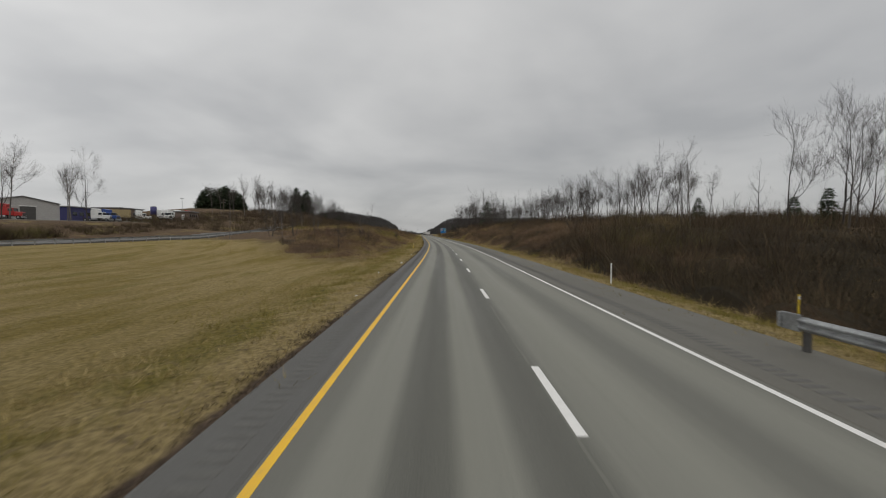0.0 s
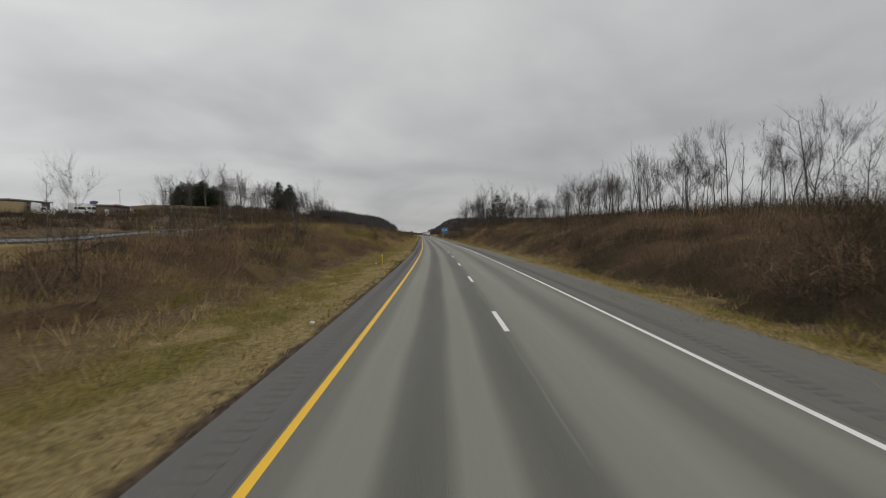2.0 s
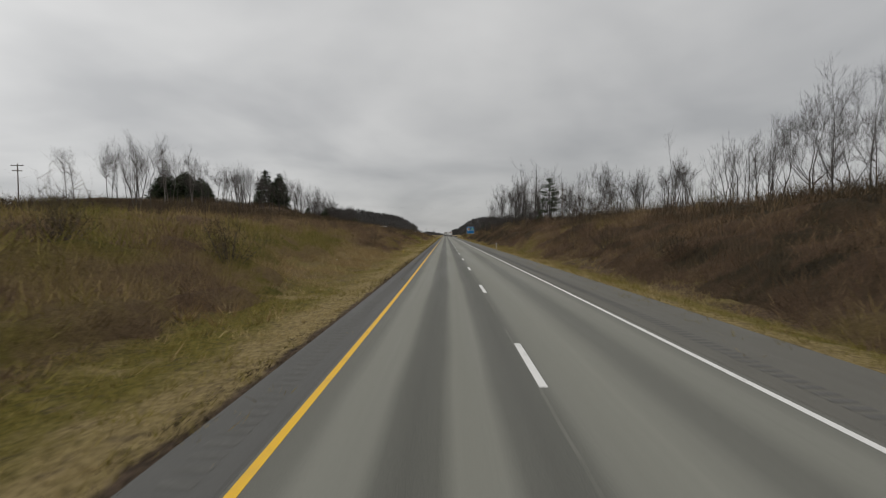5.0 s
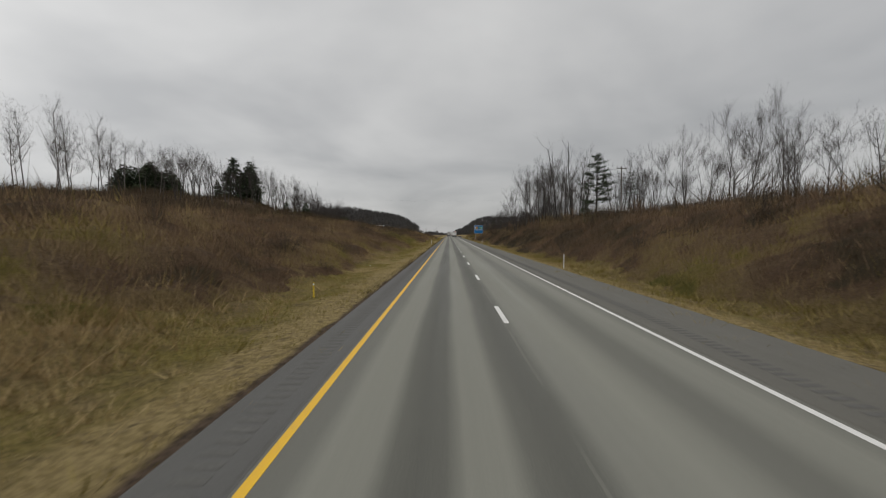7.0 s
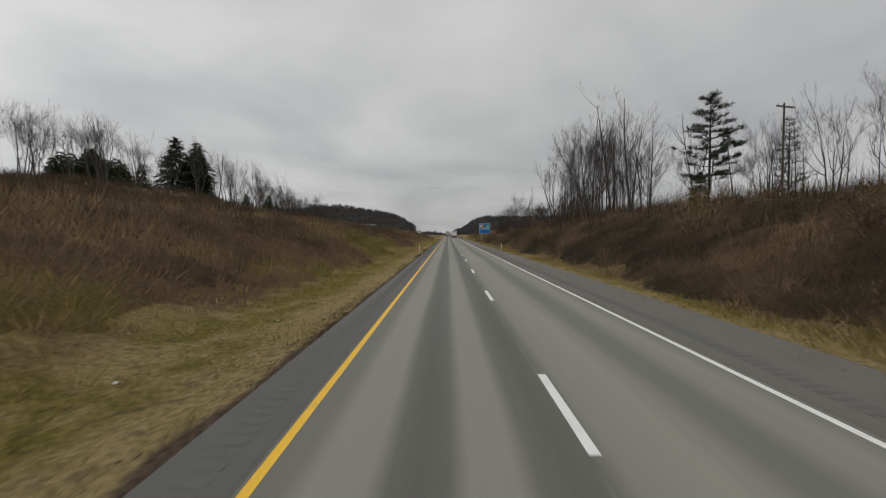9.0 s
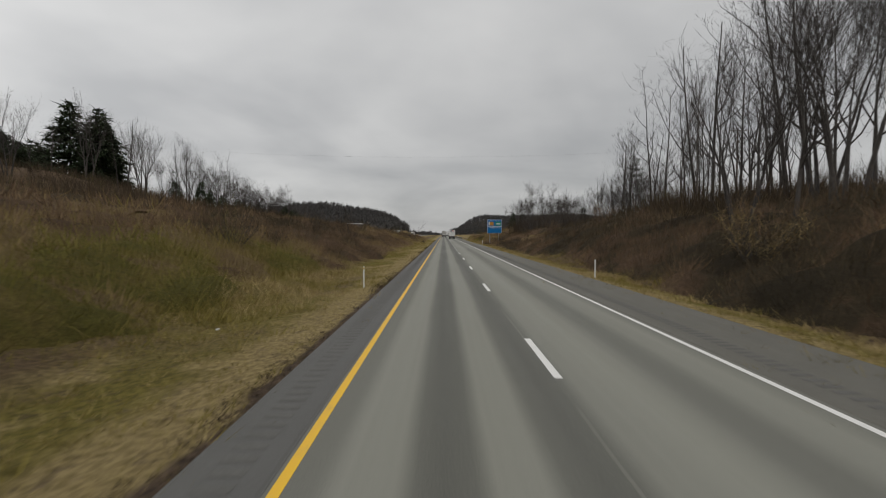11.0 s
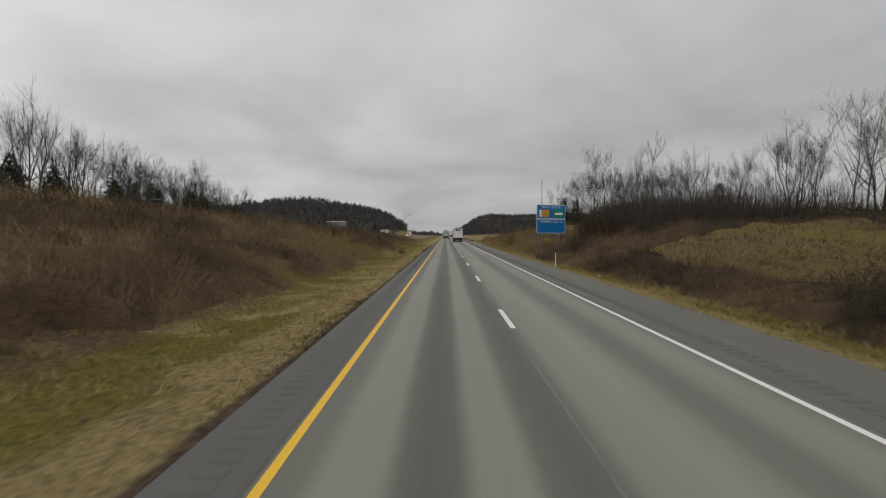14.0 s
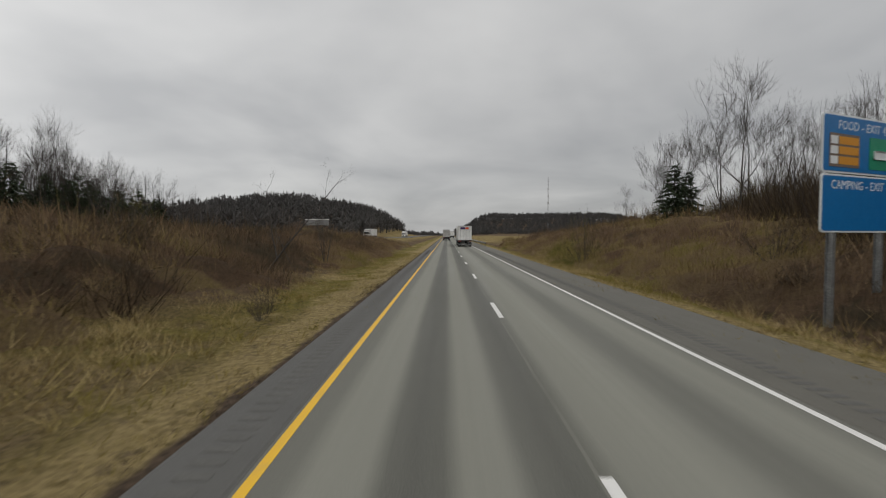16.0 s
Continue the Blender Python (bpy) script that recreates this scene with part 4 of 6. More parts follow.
def scatter(name, mat, s0, s1, u0, u1, count, h, spread, stems, width, label, category, seed, lean=0.5, keep=None, fine=True, bushes=0):
    """One sheet of many stems: brush, briars or tufts of grass, rooted on the land."""
    r = np.random.default_rng(seed)
    s, u = s0 + (s1 - s0) * r.random(count), u0 + (u1 - u0) * r.random(count)
    dome = np.full(count, -1.0)
    if bushes:
        # most stems gather in rounded bushes of their own size
        cs, cu, big = s0 + (s1 - s0) * r.random(bushes), u0 + (u1 - u0) * r.random(bushes), r.random(bushes) ** 1.3
        c, ds, du = r.integers(bushes, size=count), r.normal(size=count), r.normal(size=count)
        reach = 0.8 + 1.1 * big[c]
        gathered = r.random(count) < 0.8
        s, u = np.where(gathered, cs[c] + ds * reach, s), np.where(gathered, cu[c] + du * reach, u)
        dome = np.where(gathered, (0.25 + 0.95 * big[c]) * np.exp(-(ds ** 2 + du ** 2) * 0.35), 0.05)
    if keep is not None:
        ok = keep(s, u, r)
        s, u, dome = s[ok], u[ok], dome[ok]
    n = len(s)
    drift = 0.5 + 0.5 * np.sin(s * 0.21 + 1.9 * np.sin(u * 0.33)) * np.sin(u * 0.53 + 1.7 * np.sin(s * 0.11))
    hh = (h[0] + (h[1] - h[0]) * (0.7 * drift + 0.3 * r.random(n)))
    hh = np.where(dome < 0, hh, h[0] + (h[1] - h[0]) * (0.25 * drift + dome))
    S, Uo, H = np.repeat(s, stems), np.repeat(u, stems), np.repeat(hh, stems)
    k = len(S)
    ang, rad = r.random(k) * 2 * math.pi, np.sqrt(r.random(k)) * spread
    H = H * (0.55 + 0.6 * r.random(k))
    bs, bu = S + np.sin(ang) * rad * 0.6, Uo + np.cos(ang) * rad * 0.6
    X, Y = place(bs, bu)
    Z = land(bs, bu) - 0.04
    d = np.stack([np.cos(ang), np.sin(ang)], 1) * (lean * (0.2 + r.random(k)))[:, None] + r.normal(size=(k, 2)) * 0.12
    p0 = np.stack([X, Y, Z], 1)
    p1 = p0 + np.concatenate([d * 0.35 * H[:, None], (0.6 * H)[:, None]], 1)
    p2 = p0 + np.concatenate([d * 1.0 * H[:, None], (H * (1 - 0.25 * lean * r.random(k)))[:, None]], 1)
    w = width[0] + (width[1] - width[0]) * r.random(k)
    if fine:
        # each stem carries two side twigs
        q = r.normal(size=(2, k, 3)) * np.array([1, 1, 0.5]) + np.array([0, 0, 0.35])
        a, b = p0 + (p2 - p0) * (0.35 + 0.25 * r.random((k, 1))), p0 + (p2 - p0) * (0.6 + 0.3 * r.random((k, 1)))
        v, f = spikes(np.concatenate([p0, a, b]), np.concatenate([p2, a + q[0] * H[:, None] * 0.3, b + q[1] * H[:, None] * 0.22]), np.concatenate([w * 1.25, w * 0.8, w * 0.7]), r)
    else:
        v, f = spikes(p0, p2, w * 1.25, r)
    return tagged(new(name, mesh_of(name, v, f, mat)), label, category, kind="stuff")


def patchy(threshold, freq=1.0):
    def keep(s, u, r):
        n = np.sin(s * 0.17 * freq + 2 * np.sin(u * 0.21 * freq)) + np.sin(u * 0.37 * freq + 1.5 * np.sin(s * 0.09 * freq)) + r.normal(size=len(s)) * 0.5
        return n > threshold
    return keep


def median_brush(s, u, r):
    start = np.interp(s, [44, 60, 90, 400], [-16, -9.0, -6.2, -5.6]) + np.sin(s * 0.35) * 0.6 + np.sin(s * 0.11 + 1) * 0.9 + r.normal(size=len(s)) * 0.4
    reach = np.interp(s, [46, 52, 60, 70, 85], [-9, -14, -20, -28, -80])
    grassy = ((s > 134) & (s < 165 + 0.8 * np.maximum(-u - 8, 0) + 1.5 * np.sin(u)) & (u > -32) | (s > 254) & (s < 272) & (u > -11) | (s > 352) & (s < 370) & (u > -8.5)) & (r.random(len(s)) < 0.85)
    return (u < start) & (u > reach) & ~grassy


def outer_brush(s, u, r):
    start = np.interp(s, [-40, 0, 40, 70, 400], [12.4, 12.8, 13.0, 12.5, 12.3]) + np.sin(s * 0.31) * 0.6 + np.sin(s * 0.13 + 2) * 0.8 + r.normal(size=len(s)) * 0.4
    open_bank = (s > 330) & (s < 354) & (u > 20.5) & (u < 38) & (r.random(len(s)) < 0.88)
    grassy = (s > 155) & (s < 205) & (u < 15 + 2.5 * np.sin(s * 0.2)) & (r.random(len(s)) < 0.5)
    return (u > start) & ~open_bank & ~grassy


def hashed(i, j, k):
    v = np.sin(i * 127.1 + j * 311.7 + k * 74.7) * 43758.5453
    return v - np.floor(v)


def lumps(x, y, k):
    """Smooth value noise, 0 to 1."""
    i, j = np.floor(x), np.floor(y)
    a, b = x - i, y - j
    a, b = a * a * (3 - 2 * a), b * b * (3 - 2 * b)
    return (hashed(i, j, k) * (1 - a) + hashed(i + 1, j, k) * a) * (1 - b) + (hashed(i, j + 1, k) * (1 - a) + hashed(i + 1, j + 1, k) * a) * b


def bush_domes(s, u, cell, k):
    """Rounded bushes of uneven size: the height there, 0 to 1, and a number that tells bush from bush."""
    gi, gj = np.floor(s / cell), np.floor(u / cell)
    best, who = np.zeros_like(s), np.full_like(s, 0.5)
    for di in (-1, 0, 1):
        for dj in (-1, 0, 1):
            i, j = gi + di, gj + dj
            cs, cu = (i + hashed(i, j, k)) * cell, (j + hashed(i, j, k + 1)) * cell
            rad, tall = cell * (0.5 + 0.55 * hashed(i, j, k + 2)), 0.3 + 0.7 * hashed(i, j, k + 3) ** 1.5
            h = tall * np.sqrt(np.clip(1 - ((s - cs) ** 2 + (u - cu) ** 2) / rad ** 2, 0, 1))
            who = np.where(h > best, hashed(i, j, k + 4), who)
            best = np.maximum(best, h)
    return best, who


# how ripe the brush looks along the road: 0 dark briar, 0.5 brown, 0.8 straw, 1 olive gold
LEFT_TONE = ((40, 0.66), (66, 0.62), (80, 0.50), (100, 0.50), (128, 0.56), (136, 0.88), (160, 0.86), (170, 0.50), (205, 0.46), (245, 0.46), (254, 0.74), (272, 0.66), (282, 0.36), (330, 0.36), (350, 0.56), (372, 0.60), (392, 0.42), (480, 0.40))
RIGHT_TONE = ((-40, 0.0), (22, 0.02), (40, 0.14), (60, 0.30), (85, 0.50), (100, 0.42), (118, 0.28), (150, 0.52), (172, 0.64), (188, 0.48), (205, 0.40), (220, 0.28), (255, 0.28), (300, 0.26), (322, 0.32), (352, 0.32), (364, 0.34), (374, 0.44), (386, 0.66), (430, 0.70), (470, 0.6))
SIDES = {-1: (LEFT_TONE, 40), 1: (RIGHT_TONE, 140)}


def brush_cover(s, u, side):
    """1 where brush stands, 0 on verge, field and open grass."""
    if side < 0:
        start = -np.interp(s, [44, 60, 90, 130, 136, 160, 168, 400], [16, 9.0, 6.6, 6.4, 8.2, 8.0, 6.4, 6.0]) + 2.2 * (lumps(s * 0.7, u * 0.7, 61) - 0.5) + np.sin(s * 0.35) * 0.5 + np.sin(s * 0.11 + 1) * 0.8
        reach = np.interp(s, [46, 60, 75, 95, 112, 128, 150], [-12, -18, -23, -27, -31, -44, -80]) + 5 * (lumps(s / 3, u / 3, 63) - 0.5)
        c = ease(start - u, -0.3, 1.4) * ease(u - reach, -1, 3) * ease(s + 9 * (lumps(s / 4, u / 3, 64) - 0.5) + 0.25 * (u + 10), 47, 58)
    else:
        start = np.interp(s, [-40, 0, 40, 70, 400], [12.8, 13.2, 13.4, 13.1, 12.8]) + 1.6 * (lumps(s * 0.7, u * 0.7, 62) - 0.5) + np.sin(s * 0.31) * 0.5 + np.sin(s * 0.13 + 2) * 0.7
        c = ease(u - start, -0.3, 1.4)
        c = c * (1 - 0.9 * ease(s, 327, 333) * (1 - ease(s, 350, 355)) * ease(u, 18.0, 20) * (1 - ease(u, 37, 40)))
        c = c * (1 - 0.85 * np.exp(-((s - 372.0) / 4.0) ** 2 - ((u - 13.8) / 2.6) ** 2))
    return c


def brush_top(s, u, side):
    """Height of the brush over the land there, and its tone."""
    tones, k = SIDES[side]
    c = brush_cover(s, u, side)
    h1, w1 = bush_domes(s, u, 2.6, k)
    h2, w2 = bush_domes(s + 0.7, u + 0.3, 1.3, k + 20)
    regional = np.interp(s, [t[0] for t in tones], [t[1] for t in tones]) - (0.07 if side > 0 else 0.0)
    straw = ease(regional, 0.6, 0.8)
    tall = (1.75 - 0.75 * straw) * (0.6 + 0.7 * lumps(s / 9, u / 6, k + 9))
    rise = np.maximum(h1 * tall, h2 * 0.55 * tall) + 0.22 * lumps(s * 1.7, u * 1.7, k + 30) + 0.12 * lumps(s * 4.1, u * 4.1, k + 31)
    z = c * (0.12 + rise) - (1 - c) * 0.35
    tone = regional - 0.10 * ease(np.abs(u - 4.4), 16, 22) + 0.42 * (lumps(s / 6, u / 4, k + 12) - 0.5) + 0.40 * (np.where(h1 * tall > h2 * 0.55 * tall, w1, w2) - 0.5)
    # straw grass gathers at the foot of the bank
    foot = np.clip((11.5 - np.abs(u - 4.4)) / 5, 0, 1) if side > 0 else np.clip((9.5 + u) / 4, 0, 1)
    tone = np.clip(tone + 0.42 * foot * lumps(s / 4, u / 3, k + 13), 0.0, 1.0)
    return z, tone


def brush_mass(s0, s1, u0, u1, side, step, label):
    """The dense inner mass of the brush, a lumpy sheet over the bank."""
    S, U = np.meshgrid(np.arange(s0, s1, step), np.arange(u0, u1, step), indexing="ij")
    S = S + (hashed(S * 7, U * 7, 3) - 0.5) * step * 0.6
    U = U + (hashed(S * 7, U * 7, 4) - 0.5) * step * 0.6
    h, tone = brush_top(S, U, side)
    X, Y = place(S, U)
    n, k = S.shape
    i = np.arange(n * k).reshape(n, k)
    f = np.stack([i[:-1, :-1].ravel(), i[:-1, 1:].ravel(), i[1:, 1:].ravel(), i[1:, :-1].ravel()], 1)
    f = f[(h.ravel()[f] > -0.30).any(1)]
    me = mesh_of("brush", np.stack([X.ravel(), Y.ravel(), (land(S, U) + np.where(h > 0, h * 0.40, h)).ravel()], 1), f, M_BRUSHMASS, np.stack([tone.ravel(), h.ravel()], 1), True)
    return tagged(new("brush", me), label, "brush", kind="stuff")


def brush_twigs(s0, s1, u0, u1, side, density, size, width, seed, label, tall=0.05):
    """Short twigs and dry stalks standing out of the brush all over."""
    r = np.random.default_rng(seed)
    n = int((s1 - s0) * (u1 - u0) * density)
    s, u = s0 + (s1 - s0) * r.random(n), u0 + (u1 - u0) * r.random(n)
    s, u = s[(ok := r.random(n) < np.sqrt(brush_cover(s, u, side)))], u[ok]
    n = len(s)
    h, tone = brush_top(s, u, side)
    hs, _ = brush_top(s + 0.3, u, side)
    hu, _ = brush_top(s, u + 0.3, side)
    X, Y = place(s, u)
    rise = np.clip(h, 0, None)
    p0 = np.stack([X, Y, land(s, u) + rise * (0.15 + 0.5 * r.random(n)) - 0.05], 1)
    d = np.stack([-(hu - h) * 1.5, -(hs - h) * 1.5, np.full(n, 0.9)], 1) + r.normal(size=(n, 3)) * np.array([0.5, 0.5, 0.3])
    d /= np.linalg.norm(d, axis=1, keepdims=True)
    ln = size[0] + (size[1] - size[0]) * r.random(n) ** 1.5 + 0.5 * rise * r.random(n)
    ln = np.where(r.random(n) < tall, ln * 1.9, ln)
    v, f = spikes(p0, p0 + d * ln[:, None], width[0] + (width[1] - width[0]) * r.random(n), r)
    me = mesh_of("brush", v, f, M_BRUSHTWIG, np.repeat(np.stack([np.clip(tone + 0.06 + r.normal(size=n) * 0.07, 0, 1), h], 1), 3, axis=0))
    return tagged(new("brush", me), label, "brush", kind="stuff")


BR, BT = "tangled dry brown brush covering the bank", "dry brown and straw twigs of the roadside brush"
brush_mass(44, 455, -19, -4.4, -1, 0.36, BR), brush_mass(44, 475, -42, -18.4, -1, 0.95, BR)
brush_mass(-40, 455, 11.6, 25, 1, 0.36, BR), brush_mass(-40, 455, 24.4, 46, 1, 0.95, BR)
for s0, s1, k in ((44, 250, 0), (250, 455, 1)):
    brush_twigs(s0, s1, -11, -5, -1, 62, (0.2, 0.6), (0.007, 0.015), 101 + k, BT)
    brush_twigs(s0, s1, -19, -11, -1, 30, (0.3, 0.8), (0.011, 0.022), 103 + k, BT)
    brush_twigs(s0, s1, -42, -19, -1, 8, (0.35, 0.85), (0.02, 0.04), 105 + k, BT)
for s0, s1, k in ((-40, 200, 0), (200, 455, 1)):
    brush_twigs(s0, s1, 12, 17, 1, 60, (0.2, 0.6), (0.007, 0.015), 121 + k, BT)
    brush_twigs(s0, s1, 17, 25, 1, 28, (0.3, 0.8), (0.011, 0.022), 123 + k, BT)
    brush_twigs(s0, s1, 25, 46, 1, 7, (0.35, 0.85), (0.02, 0.04), 125 + k, BT)
scatter("thicket", M_BRIAR, -40, 60, 13, 34, 800, (0.9, 3.8), 1.3, 24, (0.008, 0.02), "tall leafless thicket beside the shoulder", "thicket", 123, 0.8, outer_brush, fine=False, bushes=80)
scatter("thicket", M_BRIAR, 368, 450, -28, -8.5, 520, (0.7, 2.3), 1.3, 20, (0.008, 0.02), "tall leafless thicket on the low median bank", "thicket", 125, 0.8, median_brush, bushes=110)
scatter("thicket", M_BRIAR, 40, 440, 28, 62, 2500, (2.0, 4.6), 1.5, 18, (0.012, 0.03), "leafless sapling thicket under the outer trees", "thicket", 107, 0.45,
        lambda s, u, r: (s < 326) | (s > 356) | (u > 40), fine=False)
scatter("thicket", M_BRIAR, 367, 430, 17, 42, 1500, (2.4, 7.0), 1.5, 20, (0.012, 0.03), "tall dense sapling thicket behind the services sign", "thicket", 124, 0.5, lambda s, u, r: (u > 22 + 0.4 * np.maximum(s - 378, 0)) & (s > 355), fine=False)
scatter("thicket", M_BRIAR, 280, 326, 27, 48, 560, (2.2, 5.5), 1.5, 20, (0.012, 0.028), "dense leafless undergrowth of the roadside wood", "thicket", 128, 0.5, fine=False)
scatter("thicket", M_TWIG, 356, 420, 22, 44, 800, (3.5, 8.0), 1.4, 16, (0.010, 0.022), "tall grey sapling stand behind the services sign", "thicket", 129, 0.4,
        lambda s, u, r: u > 23 + 0.4 * np.maximum(s - 378, 0), fine=False)
scatter("thicket", M_BRIAR, 66, 96, -79, -74, 190, (1.6, 3.8), 1.4, 22, (0.014, 0.03), "dark leafless hedge below the truck yard", "thicket", 136, 0.8, fine=False)
scatter("thicket", M_BRIAR, 104, 150, -82, -75, 190, (0.8, 2.2), 1.4, 22, (0.014, 0.03), "dark leafless hedge below the truck yard", "thicket", 137, 0.8, fine=False)
scatter("thicket", M_BRIAR, 150, 465, -120, -34, 3700, (1.6, 4.0), 1.6, 18, (0.016, 0.04), "leafless sapling thicket on the median hill", "thicket", 108, 0.45, fine=False)
# dry grass on the verges and the bank tops
scatter("verge_grass", M_STRAW, -12, 420, -6.0, -1.4, 17000, (0.07, 0.30), 0.22, 6, (0.005, 0.011), "dry straw-coloured grass along the inside verge", "grass", 111, 0.9, fine=False)
scatter("verge_grass", M_STRAW, -12, 420, 10.25, 13.0, 9500, (0.07, 0.32), 0.22, 6, (0.005, 0.011), "dry straw-coloured grass along the outside verge", "grass", 112, 0.9, fine=False)
scatter("sod_edge", M_BRIAR, -12, 420, -1.80, -1.14, 13000, (0.03, 0.17), 0.12, 6, (0.008, 0.016), "dark ragged sod and dead leaves along the shoulder's edge", "sod", 140, 1.3, patchy(-0.9, 2.0), fine=False)
scatter("verge_tufts", M_STRAW, -12, 420, -6.4, -2.4, 5200, (0.10, 0.42), 0.3, 9, (0.006, 0.012), "lumpy olive and tan grass tufts on the inside verge", "grass", 116, 1.1, fine=False, bushes=2400)
scatter("verge_tufts", M_STRAW, -12, 420, 10.35, 11.7, 6200, (0.10, 0.36), 0.28, 9, (0.006, 0.012), "yellow-green grass tufts creeping over the shoulder's edge", "grass", 117, 1.1, fine=False, bushes=1500)
scatter("tall_grass", M_HAY, -12, 430, 11.2, 12.9, 1700, (0.12, 0.6), 0.35, 10, (0.004, 0.009), "pale dry grass tussocks at the foot of the outer brush", "grass", 118, 1.0, fine=False, bushes=520)
scatter("tall_grass", M_HAY, 48, 430, -7.4, -5.0, 1700, (0.12, 0.55), 0.35, 10, (0.004, 0.009), "pale dry grass tussocks at the foot of the median brush", "grass", 119, 1.0, fine=False, bushes=480)
scatter("tall_grass", M_STRAW, 50, 430, -9.5, -5.2, 4600, (0.12, 0.45), 0.4, 12, (0.004, 0.008), "ragged straw grass among the first bushes of the median bank", "grass", 138, 0.8, fine=False, bushes=1100)
scatter("tall_grass", M_STRAW, 30, 430, 12.0, 15.5, 3600, (0.2, 0.7), 0.4, 12, (0.005, 0.011), "ragged straw grass among the first bushes of the outer bank", "grass", 139, 1.0, fine=False, bushes=900)
scatter("tall_grass", M_HAY, 132, 184, -34, -5, 6200, (0.35, 1.2), 0.55, 14, (0.004, 0.009), "long dry tan grass on the open median bank", "grass", 131, 1.0, lambda s, u, r: s < 166 + 0.8 * np.maximum(-u - 8, 0), fine=False, bushes=480)
scatter("tall_grass", M_STRAW, 253, 273, -12, -4.6, 1100, (0.3, 0.95), 0.5, 14, (0.004, 0.009), "long dry tan grass on the open median bank", "grass", 132, 1.1, fine=False, bushes=60)
scatter("tall_grass", M_STRAW, 351, 371, -9, -4.6, 500, (0.3, 0.7), 0.45, 12, (0.006, 0.013), "long dry tan grass on the open median bank", "grass", 133, 1.1, fine=False, bushes=50)
scatter("tall_grass", M_STRAW, 152, 208, 12.2, 18, 1300, (0.25, 0.7), 0.45, 12, (0.006, 0.013), "olive and tan grass on the open outer bank", "grass", 134, 1.0, fine=False)
scatter("tall_grass", M_HAY, 378, 450, 12.6, 27, 2600, (0.2, 0.55), 0.45, 10, (0.006, 0.013), "tan grass on the bank beyond the services sign", "grass", 142, 1.0, patchy(-0.3), fine=False)
scatter("tall_grass", M_BRUSH, 330, 354, 20, 39, 1800, (0.2, 0.6), 0.45, 10, (0.006, 0.013), "olive and tan grass on the open outer bank", "grass", 135, 1.0, fine=False)
scatter("tall_grass", M_HAY, 50, 430, -22, -5.5, 4200, (0.4, 1.0), 0.4, 14, (0.006, 0.013), "tall dry tan grass clumps on the median bank", "grass", 113, 0.8, patchy(0.55), fine=False, bushes=500)
scatter("tall_grass", M_HAY, -10, 430, 12.8, 26, 3600, (0.4, 1.0), 0.4, 14, (0.006, 0.013), "tall dry tan grass clumps on the outer bank", "grass", 114, 0.8, patchy(0.55), fine=False, bushes=500)
scatter("field_grass", M_STRAW, -10, 75, -34, -5, 9000, (0.05, 0.16), 0.25, 6, (0.006, 0.013), "short dry grass of the median field", "grass", 115, 1.0, fine=False)


def shrub_meshes(seed, mat, height=2.2, radius=1.5, stems=34, sub=9):
    """A dense leafless shrub: stems fanning from the base, each with sprays of fine twigs."""
    r = np.random.default_rng(seed)
    ang, tilt = r.random(stems) * 2 * math.pi, np.sqrt(r.random(stems))
    tip = np.stack([np.cos(ang) * radius * tilt, np.sin(ang) * radius * tilt, height * (1 - 0.55 * tilt ** 2) * (0.8 + 0.3 * r.random(stems))], 1)
    root = tip * np.array([0.12, 0.12, 0]) + np.array([0, 0, -0.15])
    v, f = tubes(root, tip, np.full(stems, 0.011), np.full(stems, 0.004), 3)
    woody = mesh_of("trunk", v, f, M_BARK)
    k = np.repeat(np.arange(stems), sub)
    g = 0.3 + 0.7 * r.random((len(k), 1))
    a = root[k] + (tip[k] - root[k]) * g
    d = r.normal(size=(len(k), 3)) * np.array([1, 1, 0.6]) + np.array([0, 0, 0.5])
    b = a + d * (0.16 + 0.12 * r.random((len(k), 1))) * height * 0.6
    j = np.repeat(np.arange(len(k)), 2)
    a2 = a[j] + (b[j] - a[j]) * r.random((len(j), 1))
    b2 = a2 + (r.normal(size=(len(j), 3)) + np.array([0, 0, 0.3])) * 0.11 * height
    v, f = spikes(np.concatenate([a, a2]), np.concatenate([b, b2]), np.concatenate([np.full(len(a), 0.011), np.full(len(a2), 0.009)]), r)
    return woody, mesh_of("crown", v, f, mat)


SHRUBS = [shrub_meshes(401 + k, (M_BRIAR, M_BRIAR, M_BRUSH)[k % 3], 2.0 + 0.3 * k, 1.3 + 0.25 * k) for k in range(4)]


def shrub(s, u, size):
    x, y = place(s, u)
    pair = SHRUBS[int(rng.integers(len(SHRUBS)))]
    ob = new("shrub")
    ob.matrix_basis = pose(float(x), float(y), float(land(s, u)), 0, 0, float(rng.random() * 360))
    ob.scale = (size, size, size * (0.8 + 0.4 * rng.random()))
    part("trunk", pair[0], None, ob)
    part("crown", pair[1], None, ob)
    return tagged(ob, "dense rounded leafless shrub on the brushy bank", "shrub", "shrubs on the banks")


for k in range(46):
    s = 62 + 370 * (k + rng.random()) / 46
    if not 132 < s < 166:
        shrub(s, -8.5 - 16 * rng.random() ** 1.3, 0.7 + 0.6 * rng.random())
for k in range(60):
    s = 4 + 420 * (k + rng.random()) / 60
    u = 14.3 + 13 * rng.random() ** 1.3
    if not 324 < s < 356:
        shrub(s, u, 0.7 + 0.7 * rng.random())
for s, u, size in ((166, 19, 1.35), (170, 21, 1.2), (163, 22, 1.3), (208, 20, 1.3), (213, 18, 1.1), (372, -3.9, 0.42), (374, -4.4, 0.36), (182, -6.4, 0.5), (338, 14.6, 0.75), (344, 15.6, 0.8), (350, 15.2, 0.9)):
    shrub(s, u, size)


